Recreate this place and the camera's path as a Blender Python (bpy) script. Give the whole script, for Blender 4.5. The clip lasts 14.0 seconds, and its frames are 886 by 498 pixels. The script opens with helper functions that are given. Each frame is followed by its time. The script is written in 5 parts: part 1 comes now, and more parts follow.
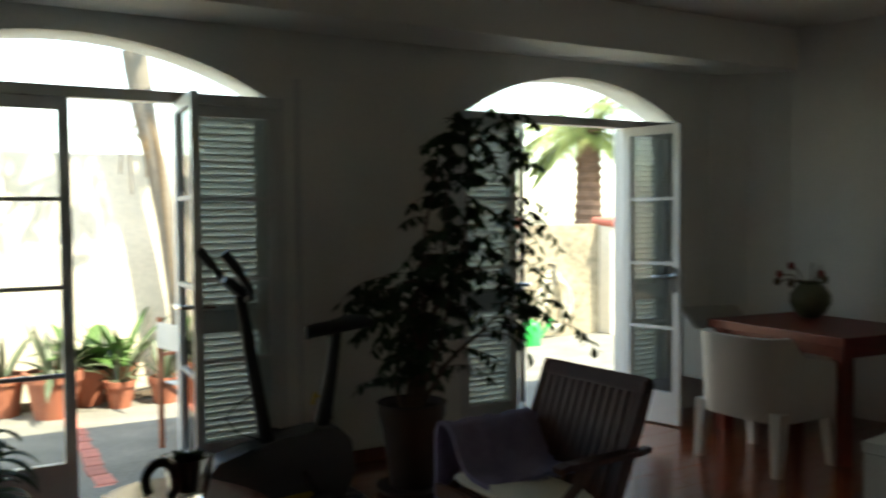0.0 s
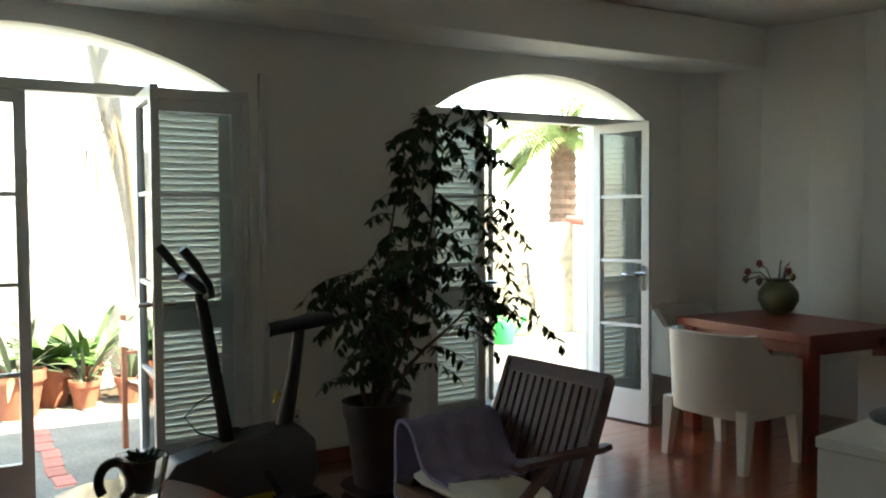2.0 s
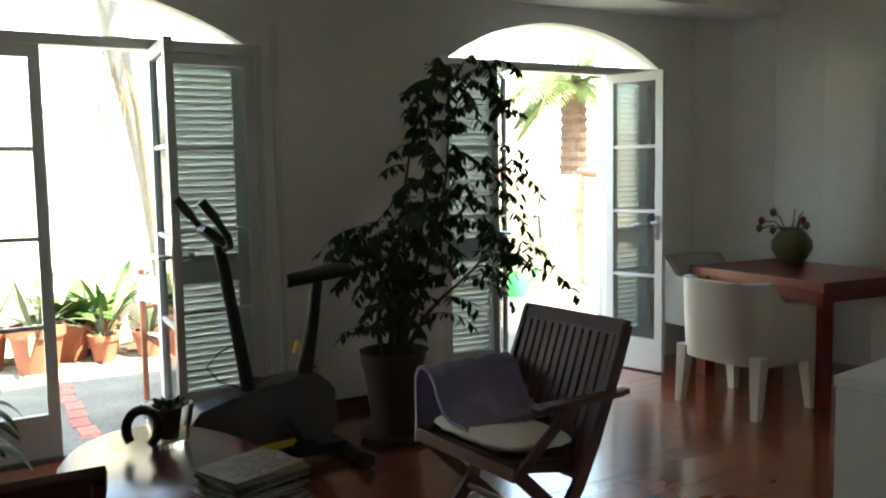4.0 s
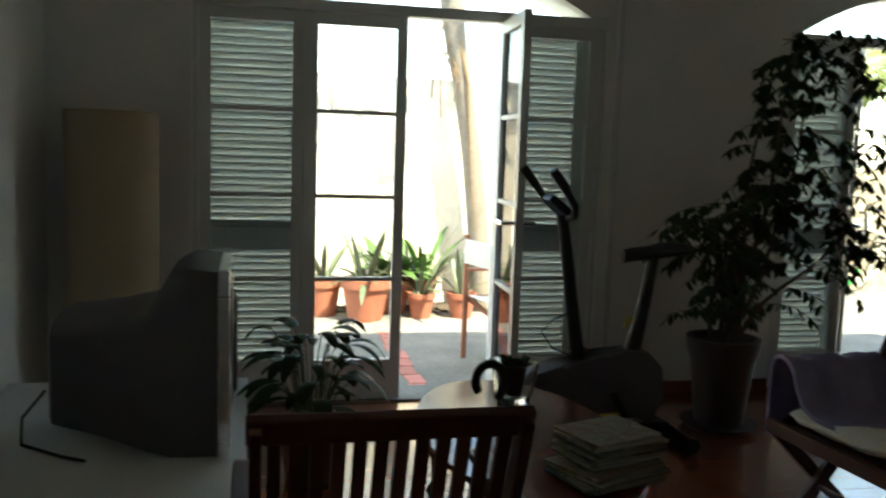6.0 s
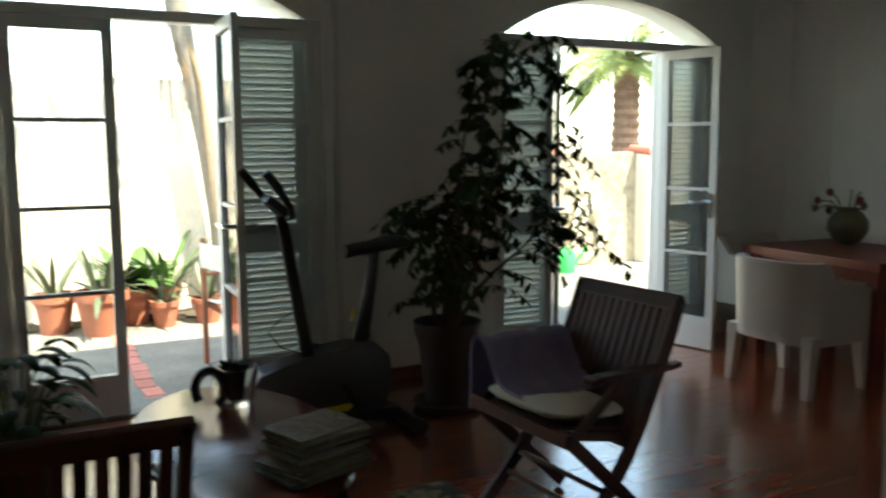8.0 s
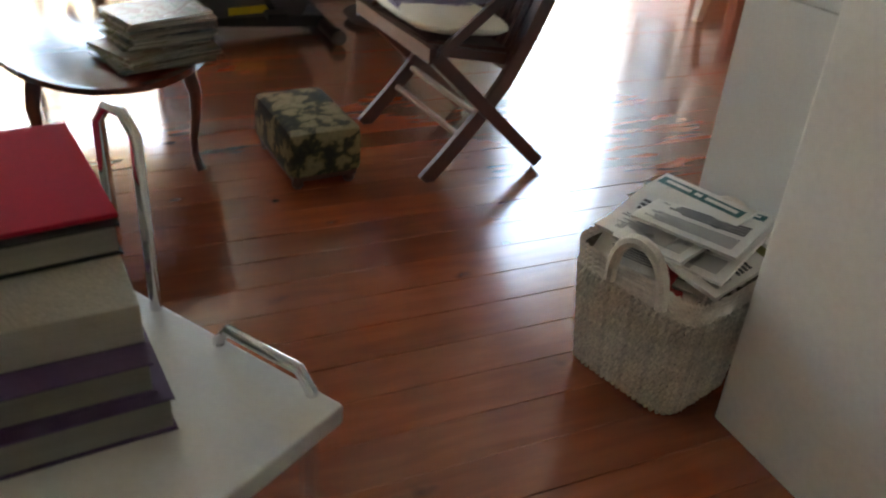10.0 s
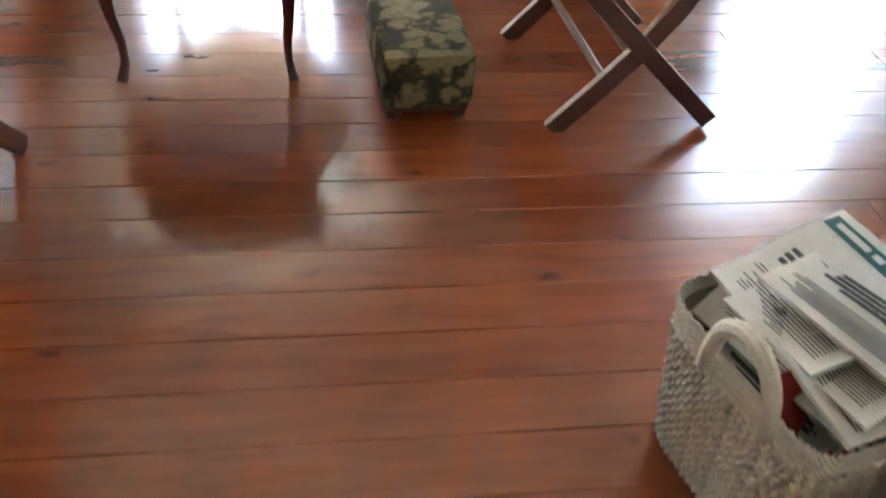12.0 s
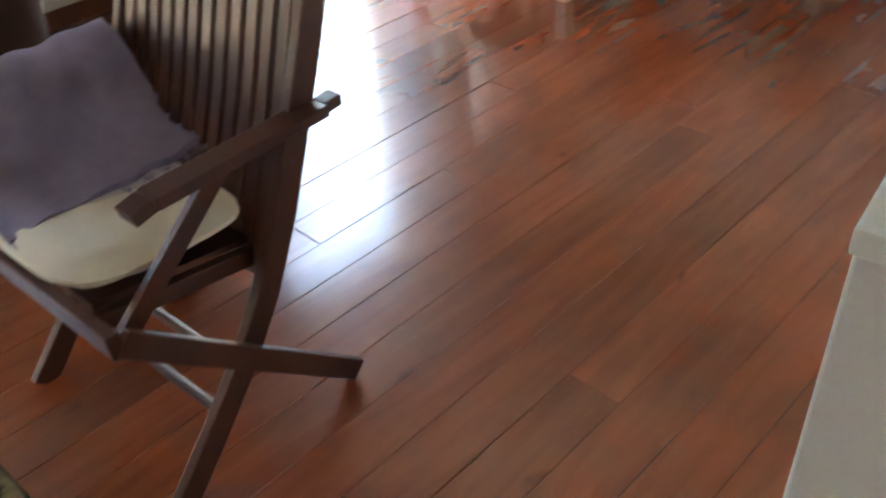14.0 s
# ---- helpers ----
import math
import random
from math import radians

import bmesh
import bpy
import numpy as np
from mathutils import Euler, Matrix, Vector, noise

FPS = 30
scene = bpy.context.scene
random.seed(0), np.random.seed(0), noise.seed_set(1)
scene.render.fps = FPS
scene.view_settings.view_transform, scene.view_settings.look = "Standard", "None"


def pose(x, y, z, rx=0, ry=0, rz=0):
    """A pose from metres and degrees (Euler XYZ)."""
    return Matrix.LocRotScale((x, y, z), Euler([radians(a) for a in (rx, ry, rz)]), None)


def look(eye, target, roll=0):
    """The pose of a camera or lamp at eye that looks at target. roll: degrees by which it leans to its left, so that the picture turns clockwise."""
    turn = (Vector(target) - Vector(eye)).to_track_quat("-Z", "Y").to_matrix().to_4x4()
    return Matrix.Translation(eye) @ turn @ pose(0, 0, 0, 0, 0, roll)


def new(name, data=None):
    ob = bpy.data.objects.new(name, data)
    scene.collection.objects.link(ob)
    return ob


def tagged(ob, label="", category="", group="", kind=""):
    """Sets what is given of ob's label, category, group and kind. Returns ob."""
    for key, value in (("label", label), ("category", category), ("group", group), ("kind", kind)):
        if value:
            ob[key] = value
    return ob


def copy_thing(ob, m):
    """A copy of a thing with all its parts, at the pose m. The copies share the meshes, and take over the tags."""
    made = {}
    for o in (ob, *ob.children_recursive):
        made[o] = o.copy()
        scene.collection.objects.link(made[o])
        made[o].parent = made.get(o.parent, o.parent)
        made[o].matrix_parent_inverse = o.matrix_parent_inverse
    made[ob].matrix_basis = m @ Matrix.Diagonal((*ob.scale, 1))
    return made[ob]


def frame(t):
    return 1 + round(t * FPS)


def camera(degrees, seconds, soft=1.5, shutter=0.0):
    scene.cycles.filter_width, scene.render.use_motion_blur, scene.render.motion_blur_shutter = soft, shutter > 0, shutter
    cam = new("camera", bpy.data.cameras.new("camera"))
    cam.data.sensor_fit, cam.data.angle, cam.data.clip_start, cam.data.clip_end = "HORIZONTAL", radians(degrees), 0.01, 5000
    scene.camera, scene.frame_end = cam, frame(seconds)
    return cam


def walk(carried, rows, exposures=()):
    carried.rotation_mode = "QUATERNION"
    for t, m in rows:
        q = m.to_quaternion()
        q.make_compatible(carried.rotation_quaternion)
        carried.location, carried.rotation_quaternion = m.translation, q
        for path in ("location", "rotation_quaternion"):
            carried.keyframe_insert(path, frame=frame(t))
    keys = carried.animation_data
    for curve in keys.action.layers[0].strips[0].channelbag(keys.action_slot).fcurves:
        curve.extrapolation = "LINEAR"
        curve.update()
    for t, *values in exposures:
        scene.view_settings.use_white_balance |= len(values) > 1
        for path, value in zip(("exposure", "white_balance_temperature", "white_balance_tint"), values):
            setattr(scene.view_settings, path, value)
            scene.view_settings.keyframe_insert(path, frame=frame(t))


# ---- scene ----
cam = camera(54.7, 14.0, soft=2.0, shutter=0.5)
PATH = [
    (0, (0.81, 0.37, 1.496), (1.812, 2.099, 1.416), -0.5),
    (0.5, (0.806, 0.369, 1.508), (2.002, 1.969, 1.404), -0.8),
    (1, (0.821, 0.367, 1.497), (1.998, 1.979, 1.372), -0.2),
    (1.5, (0.865, 0.374, 1.496), (1.982, 2.03, 1.392), 1.1),
    (2, (0.894, 0.37, 1.478), (1.938, 2.075, 1.397), -0.4),
    (2.2, (0.9, 0.379, 1.478), (1.944, 2.082, 1.383), -1.1),
    (4.3, (0.821, 0.362, 1.451), (1.831, 2.073, 1.221), -0.9),
    (4.5, (0.786, 0.355, 1.46), (1.761, 2.082, 1.199), -0.7),
    (5, (0.675, 0.381, 1.472), (1.517, 2.179, 1.235), 1.1),
    (5.5, (0.599, 0.432, 1.476), (1.239, 2.31, 1.223), 1.4),
    (6, (0.55, 0.473, 1.407), (0.987, 2.411, 1.178), 1.9),
    (6.5, (0.541, 0.481, 1.41), (0.906, 2.441, 1.258), 1.2),
    (7, (0.556, 0.463, 1.41), (1.028, 2.399, 1.246), 0.8),
    (7.5, (0.614, 0.405, 1.477), (1.323, 2.263, 1.263), 0.7),
    (8, (0.767, 0.309, 1.453), (1.691, 2.066, 1.213), -0.3),
    (8.5, (0.947, 0.238, 1.42), (1.95, 1.94, 1.108), -0.1),
    (9, (1.078, 0.204, 1.393), (2.097, 1.835, 0.843), -1.6),
    (9.2, (1.121, 0.204, 1.38), (2.116, 1.792, 0.68), 0.0),
    (11.3, (1.832, 0.391, 1.248), (2.119, 1.935, -0.004), 2.8),
    (11.5, (1.874, 0.456, 1.251), (2.133, 1.957, -0.046), 2.1),
    (12, (1.89, 0.692, 1.274), (2.116, 2.186, -0.038), 3.8),
    (12.5, (1.971, 0.886, 1.266), (2.305, 2.446, 0.06), -1.0),
    (13, (2.08, 1.184, 1.26), (2.703, 2.656, 0.058), -3.9),
    (13.5, (2.16, 1.384, 1.309), (3.009, 2.729, 0.097), -5.3),
    (14, (2.163, 1.51, 1.36), (3.228, 2.672, 0.129), -5.0),
]
walk(cam, [(t, look(eye, target, roll)) for t, eye, target, roll in PATH],
     exposures=[(t, s, 7700 if t < 9.1 else 8500, 0 if t < 9 else 12) for t, s in ((0.0, 2.75), (1.5, 3.66), (4.4, 3.98), (5.2, 3.56), (6.5, 3.05), (7.5, 3.02), (8.6, 3.6), (9.2, 4.2), (11.3, 6.1), (12.5, 6.1), (14.0, 5.45))])

# ---------------------------------------------------------------- light
world = bpy.data.worlds.new("sky")
scene.world = world
world.use_nodes = True
wn = world.node_tree.nodes
sky = wn.new("ShaderNodeTexSky")
sky.sky_type = 'NISHITA'
sky.sun_disc = False
sky.sun_elevation = radians(58)
sky.sun_rotation = radians(200)
world.node_tree.links.new(sky.outputs[0], wn["Background"].inputs[0])
wn["Background"].inputs[1].default_value = 0.15

sun = new("sun", bpy.data.lights.new("sun", 'SUN'))
sun.data.energy, sun.data.angle, sun.data.color = 2.6, radians(0.6), (1.0, 0.95, 0.88)
sun.matrix_world = look((0, 0, 0), (-0.35, 0.55, -1.0))

# ---------------------------------------------------------------- materials
def mat(name, color, rough=0.6, metal=0.0, var=0.12, scale=12.0, bump=0.15, fine=120.0, stretch=(1, 1, 1), spec=0.5, per_object=0.0):
    m = bpy.data.materials.new(name)
    m.use_nodes = True
    nt = m.node_tree
    b = nt.nodes["Principled BSDF"]
    tc = nt.nodes.new("ShaderNodeTexCoord")
    mp = nt.nodes.new("ShaderNodeMapping")
    mp.inputs["Scale"].default_value = stretch
    nt.links.new(tc.outputs["Object"], mp.inputs[0])
    n1 = nt.nodes.new("ShaderNodeTexNoise"); n1.inputs["Scale"].default_value = scale; n1.inputs["Detail"].default_value = 5
    n2 = nt.nodes.new("ShaderNodeTexNoise"); n2.inputs["Scale"].default_value = fine; n2.inputs["Detail"].default_value = 3
    nt.links.new(mp.outputs[0], n1.inputs[0]); nt.links.new(mp.outputs[0], n2.inputs[0])
    add = nt.nodes.new("ShaderNodeMath"); add.operation = 'ADD'
    nt.links.new(n1.outputs["Fac"], add.inputs[0]); nt.links.new(n2.outputs["Fac"], add.inputs[1])
    ramp = nt.nodes.new("ShaderNodeMapRange")
    ramp.inputs[1].default_value, ramp.inputs[2].default_value = 0.6, 1.4
    ramp.inputs[3].default_value, ramp.inputs[4].default_value = 1 - var, 1 + var
    nt.links.new(add.outputs[0], ramp.inputs[0])
    val = ramp.outputs[0]
    if per_object:
        oi = nt.nodes.new("ShaderNodeObjectInfo")
        r2 = nt.nodes.new("ShaderNodeMapRange")
        r2.inputs[3].default_value, r2.inputs[4].default_value = 1 - per_object, 1 + per_object
        nt.links.new(oi.outputs["Random"], r2.inputs[0])
        mul = nt.nodes.new("ShaderNodeMath"); mul.operation = 'MULTIPLY'
        nt.links.new(val, mul.inputs[0]); nt.links.new(r2.outputs[0], mul.inputs[1])
        val = mul.outputs[0]
    mix = nt.nodes.new("ShaderNodeVectorMath"); mix.operation = 'SCALE'
    mix.inputs[0].default_value = color
    nt.links.new(val, mix.inputs["Scale"])
    nt.links.new(mix.outputs[0], b.inputs["Base Color"])
    b.inputs["Roughness"].default_value = rough
    b.inputs["Metallic"].default_value = metal
    b.inputs["Specular IOR Level"].default_value = spec
    if bump:
        bp = nt.nodes.new("ShaderNodeBump"); bp.inputs["Strength"].default_value = bump; bp.inputs["Distance"].default_value = 0.004
        nt.links.new(add.outputs[0], bp.inputs["Height"])
        nt.links.new(bp.outputs[0], b.inputs["Normal"])
    return m

PLASTER = mat("white_plaster", (0.84, 0.84, 0.81), 0.85, var=0.05, scale=3, fine=60, bump=0.12)
CEILING = mat("ceiling_paint", (0.86, 0.86, 0.83), 0.9, var=0.04, scale=2, bump=0.08)
JOINERY = mat("white_gloss_paint", (0.70, 0.71, 0.70), 0.4, var=0.05, scale=8, bump=0.06)
SHUTTER = mat("shutter_paint", (0.66, 0.70, 0.68), 0.5, var=0.06, scale=8, bump=0.06)
TEAK = mat("dark_teak", (0.090, 0.028, 0.017), 0.42, var=0.3, scale=6, fine=60, stretch=(3, 3, 0.4), bump=0.1)
TABLEWOOD = mat("red_brown_wood", (0.14, 0.034, 0.02), 0.2, spec=0.8, var=0.25, scale=4, fine=40, stretch=(0.5, 4, 1), bump=0.05)
WHITEPLASTIC = mat("matt_white_resin", (0.68, 0.67, 0.63), 0.55, var=0.04, scale=6, bump=0.05)
BLACKPLASTIC = mat("black_plastic", (0.018, 0.018, 0.02), 0.45, var=0.15, scale=10, bump=0.05)
GREYPLASTIC = mat("dark_grey_plastic", (0.083, 0.083, 0.09), 0.45, var=0.12, scale=10, bump=0.05)
LEAF = mat("dark_green_leaf", (0.030, 0.062, 0.020), 0.6, spec=0.25, var=0.35, scale=14, bump=0.05)
BARK = mat("brown_bark", (0.12, 0.085, 0.06), 0.9, var=0.3, scale=10, fine=50, bump=0.5)
TERRACOTTA = mat("terracotta", (0.30, 0.10, 0.055), 0.8, var=0.2, scale=9, bump=0.2)
DARKPOT = mat("dark_glazed_pot", (0.05, 0.03, 0.023), 0.5, var=0.2, scale=6, bump=0.1)
SOIL = mat("soil", (0.06, 0.045, 0.03), 0.95, var=0.4, scale=40, bump=0.8)
CONCRETE = mat("patio_concrete", (0.17, 0.165, 0.14), 0.9, var=0.42, scale=3, fine=40, bump=0.3)
STUCCO = mat("cream_stucco", (0.62, 0.56, 0.45), 0.9, var=0.14, scale=2, fine=30, bump=0.4)
CHROME = mat("chrome", (0.75, 0.75, 0.76), 0.15, metal=1.0, var=0.03, bump=0)
LILAC = mat("lilac_towel", (0.28, 0.25, 0.39), 0.95, var=0.15, scale=30, fine=400, bump=0.6)
CREAM = mat("cream_cotton", (0.78, 0.75, 0.66), 0.9, var=0.06, scale=14, fine=300, bump=0.3)

def pane_glass(name, tint):
    m = bpy.data.materials.new(name)
    m.use_nodes = True
    nt = m.node_tree
    nt.nodes.remove(nt.nodes["Principled BSDF"])
    tr = nt.nodes.new("ShaderNodeBsdfTransparent"); tr.inputs[0].default_value = (*tint, 1)
    gl = nt.nodes.new("ShaderNodeBsdfGlossy"); gl.inputs["Roughness"].default_value = 0.02
    fr = nt.nodes.new("ShaderNodeFresnel"); fr.inputs["IOR"].default_value = 1.35
    mx = nt.nodes.new("ShaderNodeMixShader")
    nt.links.new(fr.outputs[0], mx.inputs[0]); nt.links.new(tr.outputs[0], mx.inputs[1]); nt.links.new(gl.outputs[0], mx.inputs[2])
    nt.links.new(mx.outputs[0], nt.nodes["Material Output"].inputs[0])
    return m
GLASS = pane_glass("window_glass", (0.97, 0.985, 0.98))
TUMBLER = bpy.data.materials.new("thick_clear_glass")
TUMBLER.use_nodes = True
gb = TUMBLER.node_tree.nodes["Principled BSDF"]
gb.inputs["Transmission Weight"].default_value = 1.0
gb.inputs["Roughness"].default_value = 0.02
gb.inputs["IOR"].default_value = 1.45
gb.inputs["Base Color"].default_value = (0.97, 0.99, 0.98, 1)

def wood_floor():
    m = bpy.data.materials.new("red_stained_pine")
    m.use_nodes = True
    nt = m.node_tree; N = nt.nodes; L = nt.links
    b = N["Principled BSDF"]
    geo = N.new("ShaderNodeNewGeometry")
    oi = N.new("ShaderNodeObjectInfo")
    off = N.new("ShaderNodeVectorMath"); off.operation = 'SCALE'; off.inputs[0].default_value = (7.3, 3.1, 0)
    L.new(oi.outputs["Random"], off.inputs["Scale"])
    ad = N.new("ShaderNodeVectorMath"); ad.operation = 'ADD'
    L.new(geo.outputs["Position"], ad.inputs[0]); L.new(off.outputs[0], ad.inputs[1])
    mp = N.new("ShaderNodeMapping"); mp.inputs["Scale"].default_value = (0.6, 4.2, 1.0); L.new(ad.outputs[0], mp.inputs[0])
    grain = N.new("ShaderNodeTexNoise"); grain.inputs["Scale"].default_value = 6.0; grain.inputs["Detail"].default_value = 8; grain.inputs["Distortion"].default_value = 0.6
    L.new(mp.outputs[0], grain.inputs[0])
    cloud = N.new("ShaderNodeTexNoise"); cloud.inputs["Scale"].default_value = 1.6; cloud.inputs["Detail"].default_value = 4
    L.new(geo.outputs["Position"], cloud.inputs[0])
    # knots: small dark ovals, few to a board
    mk = N.new("ShaderNodeMapping"); mk.inputs["Scale"].default_value = (2.6, 5.2, 1.0); L.new(ad.outputs[0], mk.inputs[0])
    wob = N.new("ShaderNodeTexNoise"); wob.inputs["Scale"].default_value = 12.0; L.new(ad.outputs[0], wob.inputs[0])
    wm = N.new("ShaderNodeMix"); wm.data_type = 'VECTOR'; wm.inputs[0].default_value = 0.26
    L.new(mk.outputs[0], wm.inputs[4]); L.new(wob.outputs["Color"], wm.inputs[5])
    vor = N.new("ShaderNodeTexVoronoi"); vor.inputs["Scale"].default_value = 1.0; vor.voronoi_dimensions = '2D'; L.new(wm.outputs[1], vor.inputs["Vector"])
    kr = N.new("ShaderNodeMapRange"); kr.inputs[1].default_value, kr.inputs[2].default_value = 0.0, 0.07; L.new(vor.outputs["Distance"], kr.inputs[0])
    keep = N.new("ShaderNodeSeparateColor"); L.new(vor.outputs["Color"], keep.inputs[0])
    th = N.new("ShaderNodeMath"); th.operation = 'GREATER_THAN'; th.inputs[1].default_value = 0.5; L.new(keep.outputs[0], th.inputs[0])
    kmax = N.new("ShaderNodeMath"); kmax.operation = 'MAXIMUM'; L.new(kr.outputs[0], kmax.inputs[0]); L.new(th.outputs[0], kmax.inputs[1])
    ramp = N.new("ShaderNodeValToRGB")
    ramp.color_ramp.elements[0].position, ramp.color_ramp.elements[1].position = 0.1, 0.9
    ramp.color_ramp.elements[0].color = (0.20, 0.047, 0.018, 1)
    ramp.color_ramp.elements[1].color = (0.38, 0.102, 0.039, 1)
    L.new(grain.outputs["Fac"], ramp.inputs[0])
    pr = N.new("ShaderNodeMapRange"); pr.inputs[3].default_value, pr.inputs[4].default_value = 0.82, 1.16; L.new(oi.outputs["Random"], pr.inputs[0])
    cr = N.new("ShaderNodeMapRange"); cr.inputs[1].default_value, cr.inputs[2].default_value = 0.3, 0.7; cr.inputs[3].default_value, cr.inputs[4].default_value = 0.74, 1.26; L.new(cloud.outputs["Fac"], cr.inputs[0])
    m1 = N.new("ShaderNodeMath"); m1.operation = 'MULTIPLY'; L.new(pr.outputs[0], m1.inputs[0]); L.new(cr.outputs[0], m1.inputs[1])
    sc = N.new("ShaderNodeVectorMath"); sc.operation = 'SCALE'; L.new(ramp.outputs[0], sc.inputs[0]); L.new(m1.outputs[0], sc.inputs["Scale"])
    km = N.new("ShaderNodeMix"); km.data_type = 'RGBA'
    L.new(kmax.outputs[0], km.inputs[0]); km.inputs[6].default_value = (0.14, 0.034, 0.014, 1); L.new(sc.outputs[0], km.inputs[7])
    L.new(km.outputs[2], b.inputs["Base Color"])
    rr = N.new("ShaderNodeMapRange"); rr.inputs[1].default_value, rr.inputs[2].default_value = 0.3, 0.7; rr.inputs[3].default_value, rr.inputs[4].default_value = 0.17, 0.27; L.new(cloud.outputs["Fac"], rr.inputs[0])
    L.new(rr.outputs[0], b.inputs["Roughness"])
    b.inputs["Specular IOR Level"].default_value = 0.6
    b.inputs["Coat Weight"].default_value = 1.0
    b.inputs["Coat Roughness"].default_value = 0.16
    b.inputs["Coat IOR"].default_value = 1.6
    b.inputs["Coat Tint"].default_value = (1.0, 0.93, 0.88, 1)
    bp = N.new("ShaderNodeBump"); bp.inputs["Strength"].default_value = 0.12; bp.inputs["Distance"].default_value = 0.003
    L.new(grain.outputs["Fac"], bp.inputs["Height"]); L.new(bp.outputs[0], b.inputs["Normal"])
    return m
FLOORWOOD = wood_floor()

def patterned(name, colors, scale, rough=0.95):
    """Woven or printed cloth: blotches of a few colours."""
    m = bpy.data.materials.new(name); m.use_nodes = True
    nt = m.node_tree; N = nt.nodes; L = nt.links
    b = N["Principled BSDF"]
    tc = N.new("ShaderNodeTexCoord")
    nz = N.new("ShaderNodeTexNoise"); nz.inputs["Scale"].default_value = scale; nz.inputs["Detail"].default_value = 2; nz.inputs["Distortion"].default_value = 1.2
    L.new(tc.outputs["Object"], nz.inputs[0])
    r = N.new("ShaderNodeValToRGB"); r.color_ramp.interpolation = 'CONSTANT'
    while len(r.color_ramp.elements) < len(colors):
        r.color_ramp.elements.new(0.5)
    for i, c in enumerate(colors):
        r.color_ramp.elements[i].position = 0.0 if i == 0 else 0.36 + 0.28 * (i - 1) / max(1, len(colors) - 2)
        r.color_ramp.elements[i].color = (*c, 1)
    L.new(nz.outputs["Fac"], r.inputs[0])
    L.new(r.outputs[0], b.inputs["Base Color"]); b.inputs["Roughness"].default_value = rough
    n2 = N.new("ShaderNodeTexNoise"); n2.inputs["Scale"].default_value = 300; L.new(tc.outputs["Object"], n2.inputs[0])
    bp = N.new("ShaderNodeBump"); bp.inputs["Strength"].default_value = 0.3; bp.inputs["Distance"].default_value = 0.002
    L.new(n2.outputs["Fac"], bp.inputs["Height"]); L.new(bp.outputs[0], b.inputs["Normal"])
    return m
def floral():
    """Dark olive cloth printed with tan flower heads."""
    m = bpy.data.materials.new("olive_floral_cloth"); m.use_nodes = True
    nt = m.node_tree; N = nt.nodes; L = nt.links
    b = N["Principled BSDF"]; b.inputs["Roughness"].default_value = 0.95
    tc = N.new("ShaderNodeTexCoord")
    nz = N.new("ShaderNodeTexNoise"); nz.inputs["Scale"].default_value = 26; nz.inputs["Detail"].default_value = 3; L.new(tc.outputs["Object"], nz.inputs[0])
    wm = N.new("ShaderNodeMix"); wm.data_type = 'VECTOR'; wm.inputs[0].default_value = 0.09
    L.new(tc.outputs["Object"], wm.inputs[4]); L.new(nz.outputs["Color"], wm.inputs[5])
    vor = N.new("ShaderNodeTexVoronoi"); vor.inputs["Scale"].default_value = 18; L.new(wm.outputs[1], vor.inputs["Vector"])
    r = N.new("ShaderNodeValToRGB")
    for k, (p, c) in enumerate(((0.0, (0.17, 0.14, 0.075)), (0.28, (0.25, 0.205, 0.11)), (0.50, (0.16, 0.13, 0.06)), (0.57, (0.055, 0.05, 0.025)), (0.8, (0.024, 0.026, 0.016)))):
        e = r.color_ramp.elements[k] if k < 2 else r.color_ramp.elements.new(p)
        e.position = p; e.color = (*c, 1)
    L.new(vor.outputs["Distance"], r.inputs[0]); L.new(r.outputs[0], b.inputs["Base Color"])
    n2 = N.new("ShaderNodeTexNoise"); n2.inputs["Scale"].default_value = 300; L.new(tc.outputs["Object"], n2.inputs[0])
    bp = N.new("ShaderNodeBump"); bp.inputs["Strength"].default_value = 0.3; bp.inputs["Distance"].default_value = 0.002
    L.new(n2.outputs["Fac"], bp.inputs["Height"]); L.new(bp.outputs[0], b.inputs["Normal"])
    return m
FLORAL = floral()
DARKCOVER = patterned("printed_cover_dark", [(0.03, 0.05, 0.055), (0.09, 0.15, 0.14), (0.02, 0.025, 0.03), (0.30, 0.32, 0.28)], 10, 0.35)
COVER_A = patterned("printed_cover_green", [(0.08, 0.11, 0.05), (0.20, 0.18, 0.12), (0.16, 0.09, 0.05), (0.36, 0.33, 0.27)], 14, 0.4)
COVER_B = patterned("printed_cover_grey", [(0.16, 0.17, 0.16), (0.42, 0.41, 0.36), (0.22, 0.25, 0.12), (0.06, 0.06, 0.05)], 12, 0.4)
PAPER = mat("page_edges", (0.36, 0.345, 0.30), 0.9, per_object=0.55, var=0.25, scale=4, fine=250, stretch=(1, 1, 12), bump=0.3)
OLIVEINK = mat("olive_printed_ink", (0.33, 0.33, 0.14), 0.9, var=0.2, scale=40, bump=0)
REDINK = mat("red_printed_ink", (0.55, 0.06, 0.06), 0.9, var=0.2, scale=40, bump=0)
DININGWOOD = mat("dark_red_wood", (0.19, 0.030, 0.017), 0.38, var=0.25, scale=4, fine=40, stretch=(0.5, 4, 1), bump=0.05)
NEWS = mat("newsprint", (0.78, 0.77, 0.73), 0.95, var=0.12, scale=20, fine=220, bump=0.1)
INK = mat("printed_ink", (0.10, 0.105, 0.11), 0.9, var=0.35, scale=60, bump=0)
TEAL = mat("teal_print", (0.05, 0.15, 0.16), 0.9, var=0.2, scale=60, bump=0)
